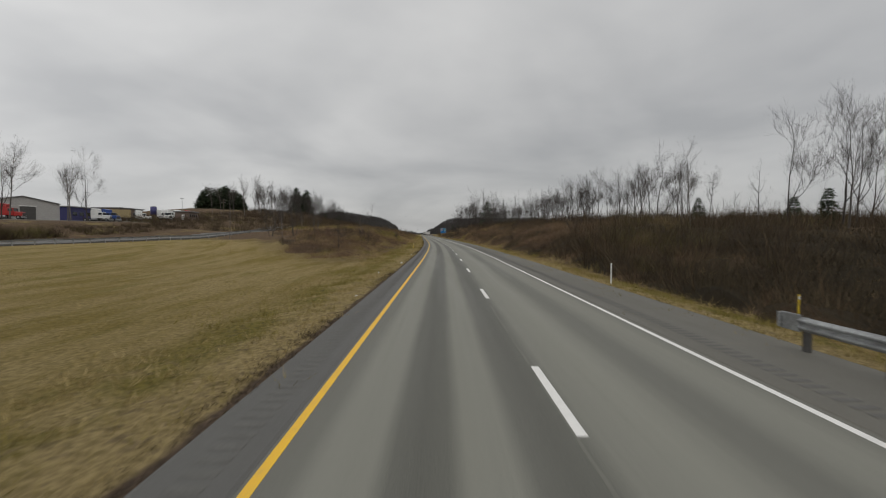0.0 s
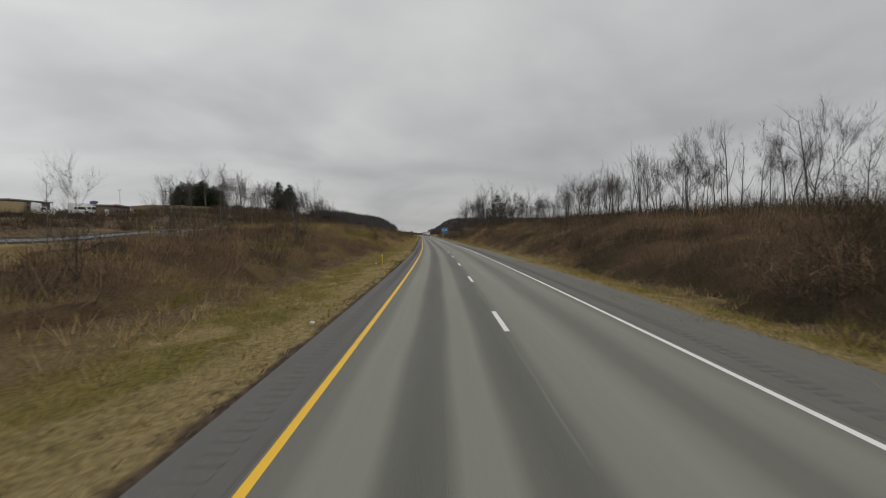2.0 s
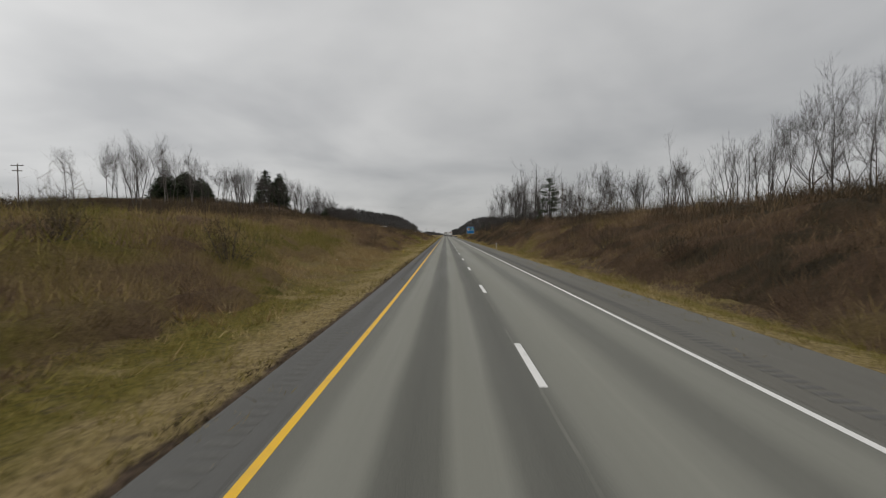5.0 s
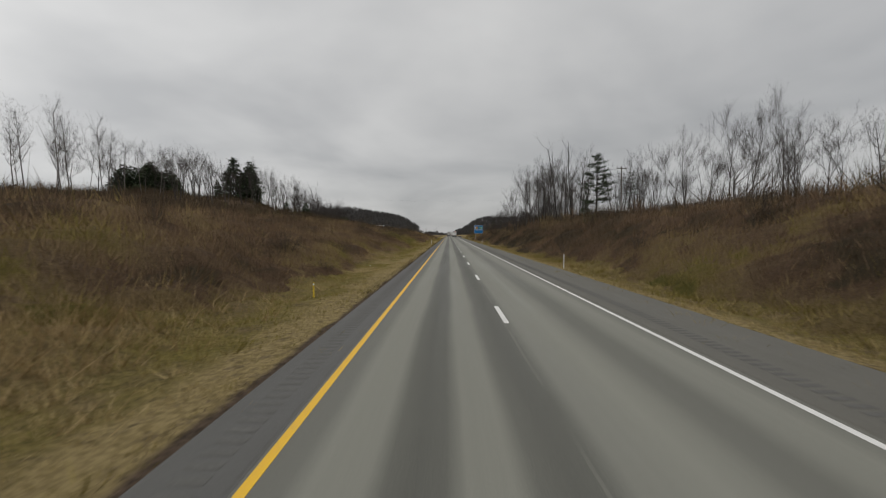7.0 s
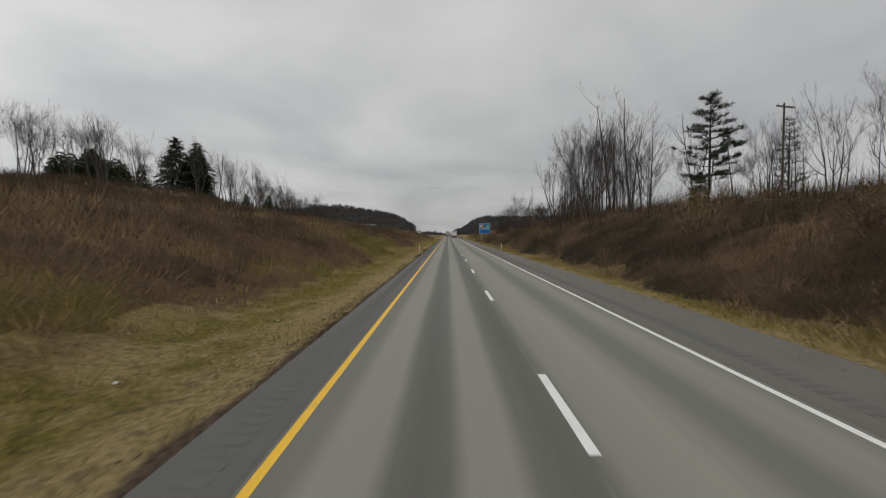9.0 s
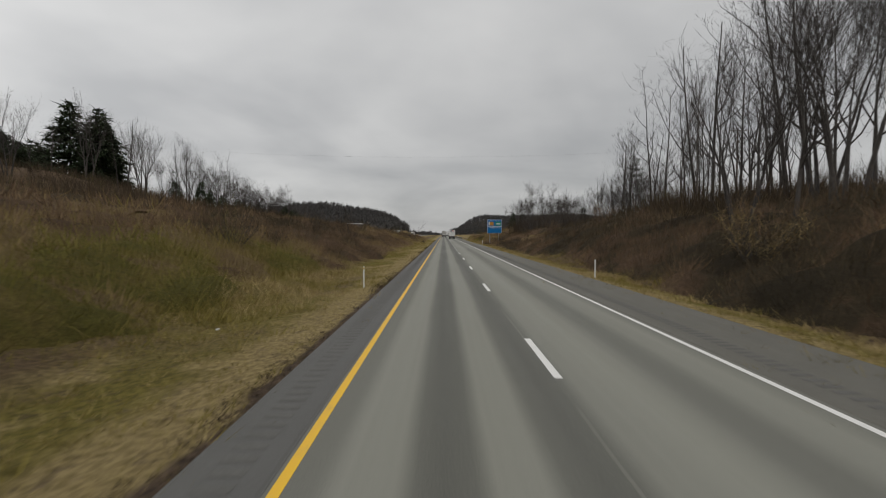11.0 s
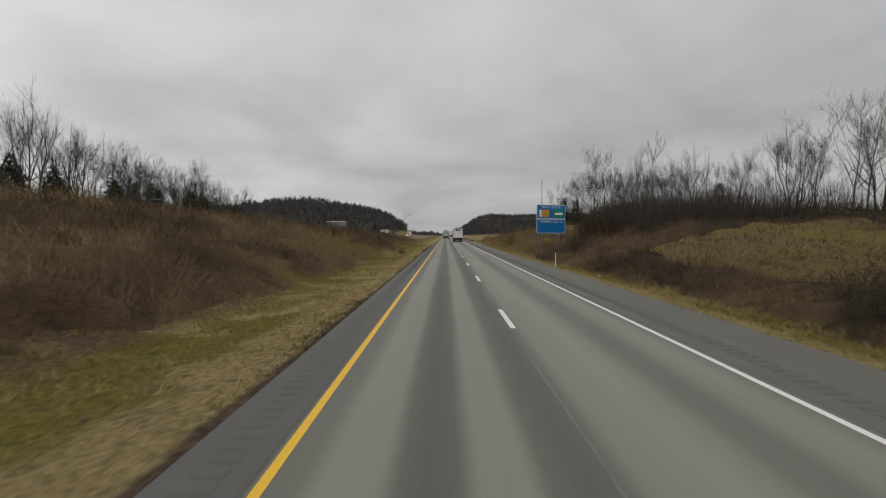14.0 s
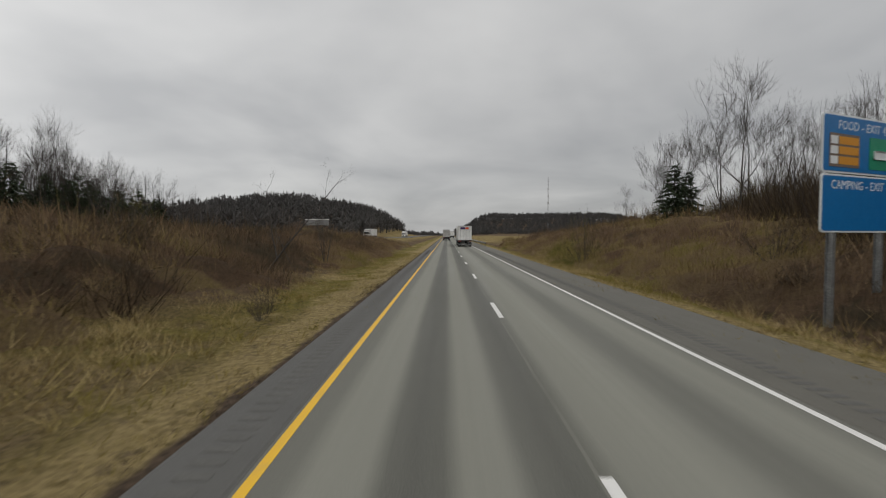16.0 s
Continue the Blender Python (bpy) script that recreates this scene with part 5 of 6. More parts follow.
def far_woods(name, s0, s1, u0, u1, count, h0, h1, label, seed, conifers=0.15):
    """Distant woodland on the hills, too far off to tell tree from tree."""
    r = np.random.default_rng(seed)
    A, C, W = [], [], []
    for _ in range(count):
        s, u = s0 + (s1 - s0) * r.random(), u0 + (u1 - u0) * r.random()
        x, y = place(s, u)
        z = float(land(s, u))
        # a cleared strip before the roadside board
        if s < 614 and abs(u + 69 * (s - 330) / 278) < 11:
            continue
        h = h0 + (h1 - h0) * r.random()
        evergreen = r.random() < conifers
        for k in range(27):
            g = 0.15 + 0.85 * r.random()
            a = r.random() * 2 * math.pi
            w = (1.0 - g) * h * 0.22 + 0.3 if evergreen else h * 0.24 * math.sin(min(1, g * 1.1) * math.pi) ** 0.6
            base = np.array([x + math.cos(a) * w * 0.4, y + math.sin(a) * w * 0.4, z + h * g * 0.8])
            tip = base + np.array([math.cos(a) * w, math.sin(a) * w, h * (0.05 if evergreen else 0.2)])
            A.append(base), C.append(tip), W.append(0.34 if evergreen else 0.2)
        A.append(np.array([x, y, z - 0.3])), C.append(np.array([x, y, z + h])), W.append(0.2)
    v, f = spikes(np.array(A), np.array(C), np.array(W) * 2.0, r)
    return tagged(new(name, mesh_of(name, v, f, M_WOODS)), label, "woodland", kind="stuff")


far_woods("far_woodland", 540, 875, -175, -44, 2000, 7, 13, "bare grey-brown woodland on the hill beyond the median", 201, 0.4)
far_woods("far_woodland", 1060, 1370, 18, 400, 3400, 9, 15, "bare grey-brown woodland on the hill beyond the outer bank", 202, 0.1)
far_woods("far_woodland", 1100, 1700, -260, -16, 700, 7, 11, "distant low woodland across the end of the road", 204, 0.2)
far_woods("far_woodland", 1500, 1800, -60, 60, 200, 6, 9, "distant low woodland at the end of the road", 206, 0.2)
scatter("thicket", M_BRIAR, 10, 140, 62, 110, 900, (1.5, 4.0), 1.6, 16, (0.02, 0.045), "leafless scrub behind the outer fields", "thicket", 127, 0.5, fine=False)
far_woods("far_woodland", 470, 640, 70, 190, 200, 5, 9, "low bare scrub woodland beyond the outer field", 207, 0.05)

# ---- roadside things ----
M_STEEL = plain("galvanised_steel", (0.42, 0.43, 0.43), 0.45, 0.7, 0.25, 2.0)
M_DARKSTEEL = plain("weathered_steel", (0.10, 0.095, 0.09), 0.6, 0.4)
M_WHITEPAINT = plain("white_paint", (0.74, 0.74, 0.72), 0.45, 0.0, 0.12, 0.8)
M_GREYPAINT = plain("grey_trailer_paint", (0.46, 0.45, 0.43), 0.5, 0.0, 0.2, 0.8)
M_BLUESIGN = plain("blue_sign_sheeting", (0.006, 0.15, 0.40), 0.35, 0.0, 0.06)
M_SIGNWHITE = plain("white_sign_sheeting", (0.72, 0.74, 0.74), 0.35, 0.0, 0.05)
M_ORANGE = plain("orange_sign_sheeting", (0.62, 0.27, 0.02), 0.4, 0.0, 0.05)
M_GREENSIGN = plain("green_sign_sheeting", (0.01, 0.24, 0.13), 0.4, 0.0, 0.05)
M_PURPLE = plain("purple_film", (0.05, 0.02, 0.11), 0.4)
M_REDORANGE = plain("red_orange_film", (0.66, 0.09, 0.02), 0.4)
M_RUBBER = plain("black_rubber", (0.022, 0.022, 0.022), 0.85)
M_BLACK = plain("black_plastic", (0.03, 0.03, 0.032), 0.6)
M_REDLENS = plain("red_lens", (0.35, 0.012, 0.01), 0.25)
M_YELLOWPOST = plain("yellow_marker_plastic", (0.66, 0.47, 0.03), 0.5)
M_TIMBER = plain("weathered_timber", (0.14, 0.11, 0.085), 0.85, 0.0, 0.3)
M_RED = plain("red_truck_paint", (0.42, 0.025, 0.022), 0.35)
M_BLUE = plain("blue_truck_paint", (0.03, 0.075, 0.28), 0.35)
M_TAN = plain("tan_trailer_paint", (0.36, 0.28, 0.14), 0.5)
M_METALWALL = plain("ribbed_metal_wall", (0.44, 0.43, 0.41), 0.55, 0.1, 0.15)
M_ROOF = plain("grey_metal_roof", (0.25, 0.25, 0.25), 0.5, 0.2)
M_NAVYWALL = plain("navy_wall", (0.05, 0.05, 0.16), 0.6)
M_BRICKWALL = plain("brown_wall", (0.2, 0.15, 0.12), 0.8)


def glass_material():
    m = Nodes("dark_glass")
    return m.done((0.03, 0.035, 0.04), 0.08, spec=0.6)


M_GLASS = glass_material()


def lamp_material(name, c, strength):
    m = Nodes(name)
    m.put((*c, 1.0), m.bsdf.inputs["Emission Color"])
    m.bsdf.inputs["Emission Strength"].default_value = strength
    return m.done(c, 0.3)


M_HEADLIGHT = lamp_material("lit_headlight", (1.0, 0.95, 0.85), 4.0)


def stand(name, s, u, label, category, group="", z=None, turn=0.0):
    """An Empty at a thing's base on the land, turned with the road."""
    x, y = place(s, u)
    ob = new(name)
    ob.matrix_basis = pose(float(x), float(y), float(land(s, u)) if z is None else z, 0, 0, math.degrees(float(heading(s))) + turn)
    return tagged(ob, label, category, group)


def guardrail(s0, s1, u_of, z_of, name, label, face, gap=1.9, mat=M_STEEL, post_mat=M_DARKSTEEL):
    """A W-beam rail on posts; face is the side of the traffic (+1: to the right)."""
    top = new(name)
    x0, y0 = place(s0, u_of(s0))
    top.matrix_basis = Matrix.Translation((float(x0), float(y0), float(z_of(s0))))
    inv = top.matrix_basis.inverted()
    prof = [(0.0, 0.44), (0.02, 0.46), (0.08, 0.50), (0.08, 0.53), (0.02, 0.575), (0.02, 0.605), (0.08, 0.65), (0.08, 0.68), (0.02, 0.72), (0.0, 0.745)]
    stations = np.arange(s0, s1 + 0.1, max(1.0, (s1 - s0) / 60))
    verts, faces = [], []
    for s in stations:
        for t in (0.0, -0.006):
            for d, h in prof:
                x, y = place(s, u_of(s) + face * (d + t))
                verts.append(inv @ Vector((float(x), float(y), float(z_of(s)) + h)))
    n, k = len(prof), 2 * len(prof)
    for a in range(len(stations) - 1):
        for j in range(n - 1):
            faces += [(a * k + j, a * k + j + 1, (a + 1) * k + j + 1, (a + 1) * k + j), (a * k + n + j, (a + 1) * k + n + j, (a + 1) * k + n + j + 1, a * k + n + j + 1)]
        faces += [(a * k, (a + 1) * k, (a + 1) * k + n, a * k + n), (a * k + n - 1, a * k + k - 1, (a + 1) * k + k - 1, (a + 1) * k + n - 1)]
    part("rail", mesh_of("rail", verts, faces, mat), None, top)
    post = bmesh.new()
    box(post, (0.10, 0.15, 1.35), (0, 0, 0.06), 0.006)
    me = None
    for s in np.arange(s0 + 0.5, s1, gap):
        x, y = place(s, u_of(s) - face * 0.08)
        if me is None:
            ob = part("post", post, post_mat, top)
            me = ob.data
        else:
            ob = part("post", me, None, top)
        ob.matrix_basis = inv @ Matrix.Translation((float(x), float(y), float(z_of(s))))
    return tagged(top, label, "guardrail")


rail = guardrail(-40, 10.0, lambda s: 9.72, lambda s: 0.0, "guardrail", "galvanised steel W-beam guardrail at the shoulder's edge", -1)
# the flared end piece of the rail
e = bmesh.new()
box(e, (0.05, 0.55, 0.38), (0, 0, 0.60), 0.012)
box(e, (0.11, 0.10, 0.34), (-0.02, 0.27, 0.60), 0.01)
x, y = place(10.25, 9.70)
ob = part("end_terminal", e, M_STEEL, rail, "flat steel end terminal")
ob.matrix_basis = rail.matrix_basis.inverted() @ Matrix.Translation((float(x), float(y), 0.0))
guardrail(455, 570, lambda s: 10.3, lambda s: float(drop(s)), "guardrail", "pale steel guardrail along the outside shoulder", -1, 4.0)
guardrail(-60, 168, lambda s: float(far_u(s)) + 7.0, lambda s: float(land(s, far_u(s))) + 0.1, "guardrail", "long steel guardrail beside the opposite carriageway", -1, 3.8, M_STEEL, M_STEEL)


def delineator(s, u, h, mat, label, band=None):
    ob = stand("marker_post", s, u, label, "marker post", "roadside marker posts")
    bm = bmesh.new()
    box(bm, (0.07, 0.022, h + 0.25), (0, 0, h / 2 - 0.125), 0.006)
    part("post", bm, mat, ob)
    part("reflector", boxed((0.055, 0.012, 0.09), (0, -0.017, h - 0.1), 0.003), band or M_SIGNWHITE, ob, "small reflector plate")
    return ob


WP, YP = "slim white plastic delineator post at the pavement's edge", "yellow plastic marker post in the verge grass"
for s, u in ((23.6, 10.6), (185.0, 10.5), (268.2, 10.5), (347.0, 10.65)):
    delineator(s, u, 1.08, M_WHITEPAINT, WP)
delineator(264.0, -2.25, 1.05, M_WHITEPAINT, "slim white delineator post in the inside verge", M_YELLOWPOST)
delineator(14.0, 12.8, 1.1, M_YELLOWPOST, YP), delineator(81.7, -2.8, 1.0, M_YELLOWPOST, YP), delineator(171.2, -3.9, 0.7, M_YELLOWPOST, YP)
for k in range(6):
    delineator(118 + 6.5 * k, -57.6, 1.0, M_WHITEPAINT, "small white marker post beside the opposite carriageway")


def lettering(text, size, parent, x, z, mat):
    words = []
    for word in text.split():
        cu = bpy.data.curves.new("lettering", "FONT")
        cu.body, cu.size, cu.align_x, cu.align_y, cu.extrude, cu.resolution_u = word, size, "LEFT", "CENTER", 0.004, 2
        tmp = bpy.data.objects.new("lettering", cu)
        me = bpy.data.meshes.new_from_object(tmp)
        bpy.data.objects.remove(tmp)
        me.materials.clear()
        me.materials.append(mat)
        words.append((word, me, max(v.co.x for v in me.vertices)))
    gap = size * 0.38
    at = x - (sum(w for _, _, w in words) + gap * (len(words) - 1)) / 2
    for word, me, w in words:
        ob = part("lettering", me, None, parent, "white lettering reading " + word.lower() if word != "-" else "white dash")
        ob.matrix_basis = pose(at, -0.075, z, 90, 0, 0)
        at += w + gap


def round_panel(w, h, t, r=0.14):
    bm = bmesh.new()
    box(bm, (w, t, h), (0, 0, 0))
    es = [ed for ed in bm.edges if abs((ed.verts[0].co - ed.verts[1].co).normalized().y) > 0.9]
    bmesh.ops.bevel(bm, geom=es, offset=r, segments=5, affect="EDGES", profile=0.5)
    return bm


def service_sign():
    """The blue two-panel services sign on two steel posts."""
    s, u = along(0.3, 374.0)
    ob = stand("services_sign", s, u, "blue two-panel highway services sign on two steel posts beside the shoulder", "road sign", "", 0.0, 23)
    base = float(land(s, u))
    for k, dx in enumerate((-1.45, 1.45)):
        bm = bmesh.new()
        h0 = base - 0.9
        box(bm, (0.16, 0.014, 6.4 - h0), (dx, 0.0, (6.4 + h0) / 2), 0.002)
        box(bm, (0.014, 0.20, 6.4 - h0), (dx, 0.10, (6.4 + h0) / 2), 0.002)
        box(bm, (0.16, 0.014, 6.4 - h0), (dx, 0.20, (6.4 + h0) / 2), 0.002)
        part("post", bm, M_STEEL, ob)
    for z0, z1, text in ((4.58, 6.52, "FOOD - EXIT  42"), (2.60, 4.54, "CAMPING - EXIT  42")):
        h, zc = z1 - z0, (z0 + z1) / 2
        panel = part("panel", round_panel(4.7, h, 0.05), M_SIGNWHITE, ob, "blue panel with a white border", pose(0, -0.04, zc))
        part("face", round_panel(4.58, h - 0.12, 0.012, 0.11), M_BLUESIGN, panel, "", pose(0, -0.030, 0))
        lettering(text, 0.42, ob, 0.0, z1 - 0.36, M_SIGNWHITE)
        if text.startswith("FOOD"):
            logo = part("logo_plate", round_panel(1.7, 1.1, 0.012, 0.03), M_BRICKWALL, panel, "orange and white plain-barred logo plate", pose(-1.15, -0.042, -0.22))
            for k in range(3):
                part("logo_bar", boxed((0.40, 0.008, 0.26), (-1.75, -0.053, -0.22 + 0.33 * (k - 1)), 0.002), M_SIGNWHITE, panel)
                part("logo_bar", boxed((1.12, 0.008, 0.26), (-0.92, -0.053, -0.22 + 0.33 * (k - 1)), 0.002), M_ORANGE, panel)
            part("logo_plate", round_panel(1.8, 1.1, 0.012, 0.03), M_GREENSIGN, panel, "green plain logo plate", pose(1.2, -0.042, -0.22))
            part("logo_bar", boxed((1.3, 0.008, 0.30), (1.2, -0.053, -0.26), 0.05), M_SIGNWHITE, panel)
    return ob


service_sign()


def wheel(parent, x, y, r=0.5, w=0.28):
    """Tyre with a rim as its sub-part, axle across the truck."""
    bm = bmesh.new()
    m = pose(0, 0, 0, 0, 90, 0)
    bmesh.ops.create_cone(bm, cap_ends=True, segments=20, radius1=r, radius2=r, depth=w, matrix=m)
    es = [ed for ed in bm.edges if abs(ed.verts[0].co.x - ed.verts[1].co.x) < 1e-4]
    bmesh.ops.bevel(bm, geom=es, offset=0.05, segments=2, affect="EDGES")
    ty = part("wheel", bm, M_RUBBER, parent, "black tyre", pose(x, y, r))
    bm = bmesh.new()
    bmesh.ops.create_cone(bm, cap_ends=True, segments=16, radius1=r * 0.55, radius2=r * 0.42, depth=0.06, matrix=pose(w / 2 + 0.01 if x > 0 else -w / 2 - 0.01, 0, 0, 0, 90 if x > 0 else -90, 0))
    part("rim", bm, M_STEEL, ty)
    return ty


def trailer(top, y0, length, mat, rear=True, logo=None):
    """A box trailer, its rear face at y0, running forwards."""
    body = part("trailer_body", boxed((2.59, length, 2.85), (0, y0 + length / 2, 2.66), 0.05), mat, top, "ribbed box trailer body")
    for k in range(int(length / 1.2)):
        for sx in (-1, 1):
            part("side_rib", boxed((0.02, 0.06, 2.6), (sx * 1.302, y0 + 0.7 + 1.2 * k, 2.66)), mat, body)
    part("floor_rail", boxed((2.5, length - 0.4, 0.16), (0, y0 + length / 2, 1.14), 0.01), M_DARKSTEEL, top)
    for y in (y0 + 1.3, y0 + 2.5):
        for x in (-1.12, 1.12):
            wheel(top, x, y)
        part("axle", rod(bmesh.new(), (-1.0, y, 0.5), (1.0, y, 0.5), 0.07), M_DARKSTEEL, top)
    for x in (-0.55, 0.55):
        part("frame_rail", boxed((0.12, 3.4, 0.28), (x, y0 + 1.9, 0.95), 0.01), M_DARKSTEEL, top)
    if not rear:
        return
    for sx in (-1, 1):
        door = part("rear_door", boxed((1.21, 0.04, 2.66), (sx * 0.625, y0 - 0.02, 2.66), 0.012), mat, top, "trailer rear door with lock rods")
        for dx in (0.22, 0.85):
            part("lock_rod", rod(bmesh.new(), (sx * dx, y0 - 0.06, 1.35), (sx * dx, y0 - 0.06, 3.97), 0.018), M_STEEL, door)
        part("mud_flap", boxed((0.62, 0.02, 0.62), (sx * 1.0, y0 + 0.62, 0.52), 0.01), M_BLACK, top)
        part("tail_light", boxed((0.42, 0.05, 0.12), (sx * 0.98, y0 - 0.03, 1.13), 0.02), M_REDLENS, top, "red tail light")
        part("guard_upright", boxed((0.10, 0.08, 0.62), (sx * 0.6, y0 + 0.05, 0.80), 0.01), M_DARKSTEEL, top)
    part("door_header", boxed((2.56, 0.06, 0.13), (0, y0 - 0.03, 4.03), 0.015), M_STEEL, top)
    part("door_sill", boxed((2.56, 0.08, 0.14), (0, y0 - 0.04, 1.27), 0.015), M_DARKSTEEL, top)
    part("underride_guard", boxed((2.3, 0.10, 0.12), (0, y0, 0.52), 0.015), M_STEEL, top)
    if logo:
        part("logo", boxed((0.90, 0.012, 0.42), (-0.42, y0 - 0.075, 3.60), 0.003), M_PURPLE, top, "plain purple logo shape")
        part("logo", boxed((0.62, 0.012, 0.42), (0.40, y0 - 0.075, 3.60), 0.003), M_REDORANGE, top, "plain orange logo shape")


def tractor(top, y0, mat, lit=False):
    """A highway tractor whose cab back stands at y0."""
    bm = bmesh.new()
    box(bm, (2.45, 1.9, 2.5), (0, y0 + 0.95, 2.25), 0.14)
    box(bm, (2.35, 1.5, 1.9), (0, y0 + 2.5, 1.95), 0.16)
    part("cab", bm, mat, top, "painted sleeper cab")
    bm = bmesh.new()
    box(bm, (2.3, 1.9, 0.7), (0, y0 + 1.0, 3.65), 0.25, pose(0, 0, 0, -8, 0, 0))
    part("roof_fairing", bm, mat, top)
    bm = bmesh.new()
    box(bm, (1.9, 1.9, 1.15), (0, y0 + 4.0, 1.35), 0.22)
    part("hood", bm, mat, top)
    part("windshield", boxed((2.1, 0.04, 0.78), (0, y0 + 3.27, 2.42), 0.01), M_GLASS, top, "dark windshield")
    part("grille", boxed((1.2, 0.06, 0.8), (0, y0 + 4.98, 1.25), 0.02), M_DARKSTEEL, top)
    part("bumper", boxed((2.4, 0.3, 0.42), (0, y0 + 4.95, 0.55), 0.06), M_STEEL, top)
    for sx in (-1, 1):
        part("headlight", boxed((0.34, 0.08, 0.24), (sx * 0.85, y0 + 4.97, 1.02), 0.03), M_HEADLIGHT if lit else M_STEEL, top)
        part("side_window", boxed((0.02, 0.85, 0.62), (sx * 1.19, y0 + 2.55, 2.4), 0.004), M_GLASS, top)
        mir = part("mirror", boxed((0.2, 0.12, 0.75), (sx * 1.5, y0 + 3.1, 2.35), 0.04), M_BLACK, top)
        part("mirror_arm", rod(bmesh.new(), (sx * 1.2, y0 + 3.0, 2.3), (sx * 1.45, y0 + 3.1, 2.3), 0.025), M_BLACK, mir)
        part("fuel_tank", rod(bmesh.new(), (sx * 0.95, y0 + 0.1, 0.72), (sx * 0.95, y0 + 1.7, 0.72), 0.33, sides=14), M_STEEL, top)
        part("exhaust_stack", rod(bmesh.new(), (sx * 1.1, y0 - 0.1, 1.2), (sx * 1.1, y0 - 0.1, 4.0), 0.07), M_STEEL, top)
        wheel(top, sx * 1.05, y0 + 4.2)
        for y in (y0 - 1.6, y0 - 0.3):
            wheel(top, sx * 1.0, y, 0.5, 0.5)
    part("chassis", boxed((0.9, 6.6, 0.25), (0, y0 + 1.5, 0.88), 0.02), M_DARKSTEEL, top)


# trucks ahead and on the opposite carriageway
t1 = stand("truck", 446, 5.55, "white double-trailer truck driving in the outside lane", "truck", "", 0.002)
trailer(t1, 0.0, 8.5, M_WHITEPAINT, True, True), trailer(t1, 9.6, 8.5, M_WHITEPAINT, False), tractor(t1, 19.6, M_WHITEPAINT)
t2 = stand("truck", 528, 1.95, "dusty grey box-trailer truck driving in the inside lane", "truck", "", 0.002)
trailer(t2, 0.0, 15.5, M_GREYPAINT), tractor(t2, 16.9, M_GREYPAINT)
t3 = stand("truck", 640, 5.5, "white box-trailer truck far ahead in the outside lane", "truck", "", 0.002)
trailer(t3, 0.0, 15.5, M_WHITEPAINT), tractor(t3, 16.9, M_BLUE)
for s, mat, tr in ((560, M_GREYPAINT, M_WHITEPAINT), (700, M_WHITEPAINT, M_WHITEPAINT)):
    u = float(far_u(s)) - 1.5
    t = stand("truck", s, u, "white oncoming truck with lit headlights on the opposite carriageway", "truck", "", float(land(s, far_u(s))) + 0.2, 180)
    trailer(t, 0.0, 15.0, tr, False), tractor(t, 16.4, mat, True)


# ---- the truck yard beyond the median ----
def yard_z(s, u):
    return float(land(s, u))


def gable_building():
    x, y = -122.0, 128.0
    s, u = along(x, y)
    z = yard_z(s, u)
    ob = new("workshop_building")
    ob.matrix_basis = pose(x, y, z - 0.2, 0, 0, 62)
    tagged(ob, "grey metal workshop with a low gable roof in the truck yard", "building")
    w, l, h, r = 16.0, 22.0, 4.6, 1.7
    for sx in (-1, 1):
        part("wall", boxed((0.25, l, h), (sx * w / 2, 0, h / 2), 0.01), M_METALWALL, ob)
    for sy in (-1, 1):
        bm = bmesh.new()
        pts = [(-w / 2, 0), (w / 2, 0), (w / 2, h), (0, h + r), (-w / 2, h)]
        f = bm.faces.new([bm.verts.new((px, sy * l / 2, pz)) for px, pz in pts])
        ex = bmesh.ops.extrude_face_region(bm, geom=[f])
        bmesh.ops.translate(bm, vec=(0, -sy * 0.25, 0), verts=[g for g in ex["geom"] if isinstance(g, bmesh.types.BMVert)])
        bmesh.ops.recalc_face_normals(bm, faces=bm.faces)
        part("gable_wall", bm, M_METALWALL, ob)
    for sx in (-1, 1):
        bm = bmesh.new()
        ang = math.degrees(math.atan2(r, w / 2))
        box(bm, (math.hypot(w / 2, r) + 0.5, l + 0.8, 0.15), (sx * (w / 4 + 0.1), 0, h + r / 2 + 0.08), 0.01, pose(0, 0, 0, 0, sx * ang, 0))
        part("roof", bm, M_ROOF, ob, "grey sheet-metal roof slope")
    for dx in (-4.2, 1.0):
        # the wall isn't cut: a dark panel stands in for the bay's inner shade
        d = part("garage_door", boxed((3.4, 0.1, 3.6), (dx, -l / 2 - 0.06, 1.85), 0.02), M_DARKSTEEL, ob, "dark panel standing in for the shade inside an open garage bay")
        part("frame", boxed((3.8, 0.08, 0.2), (dx, -l / 2 - 0.08, 3.75), 0.02), M_WHITEPAINT, d)
    for k in range(5):
        wdw = part("window", boxed((0.08, 1.4, 1.0), (w / 2 + 0.14, -7 + 3.5 * k, 2.6), 0.01), M_GLASS, ob)
        part("frame", boxed((0.05, 1.6, 0.1), (w / 2 + 0.17, -7 + 3.5 * k, 2.05), 0.01), M_WHITEPAINT, wdw)


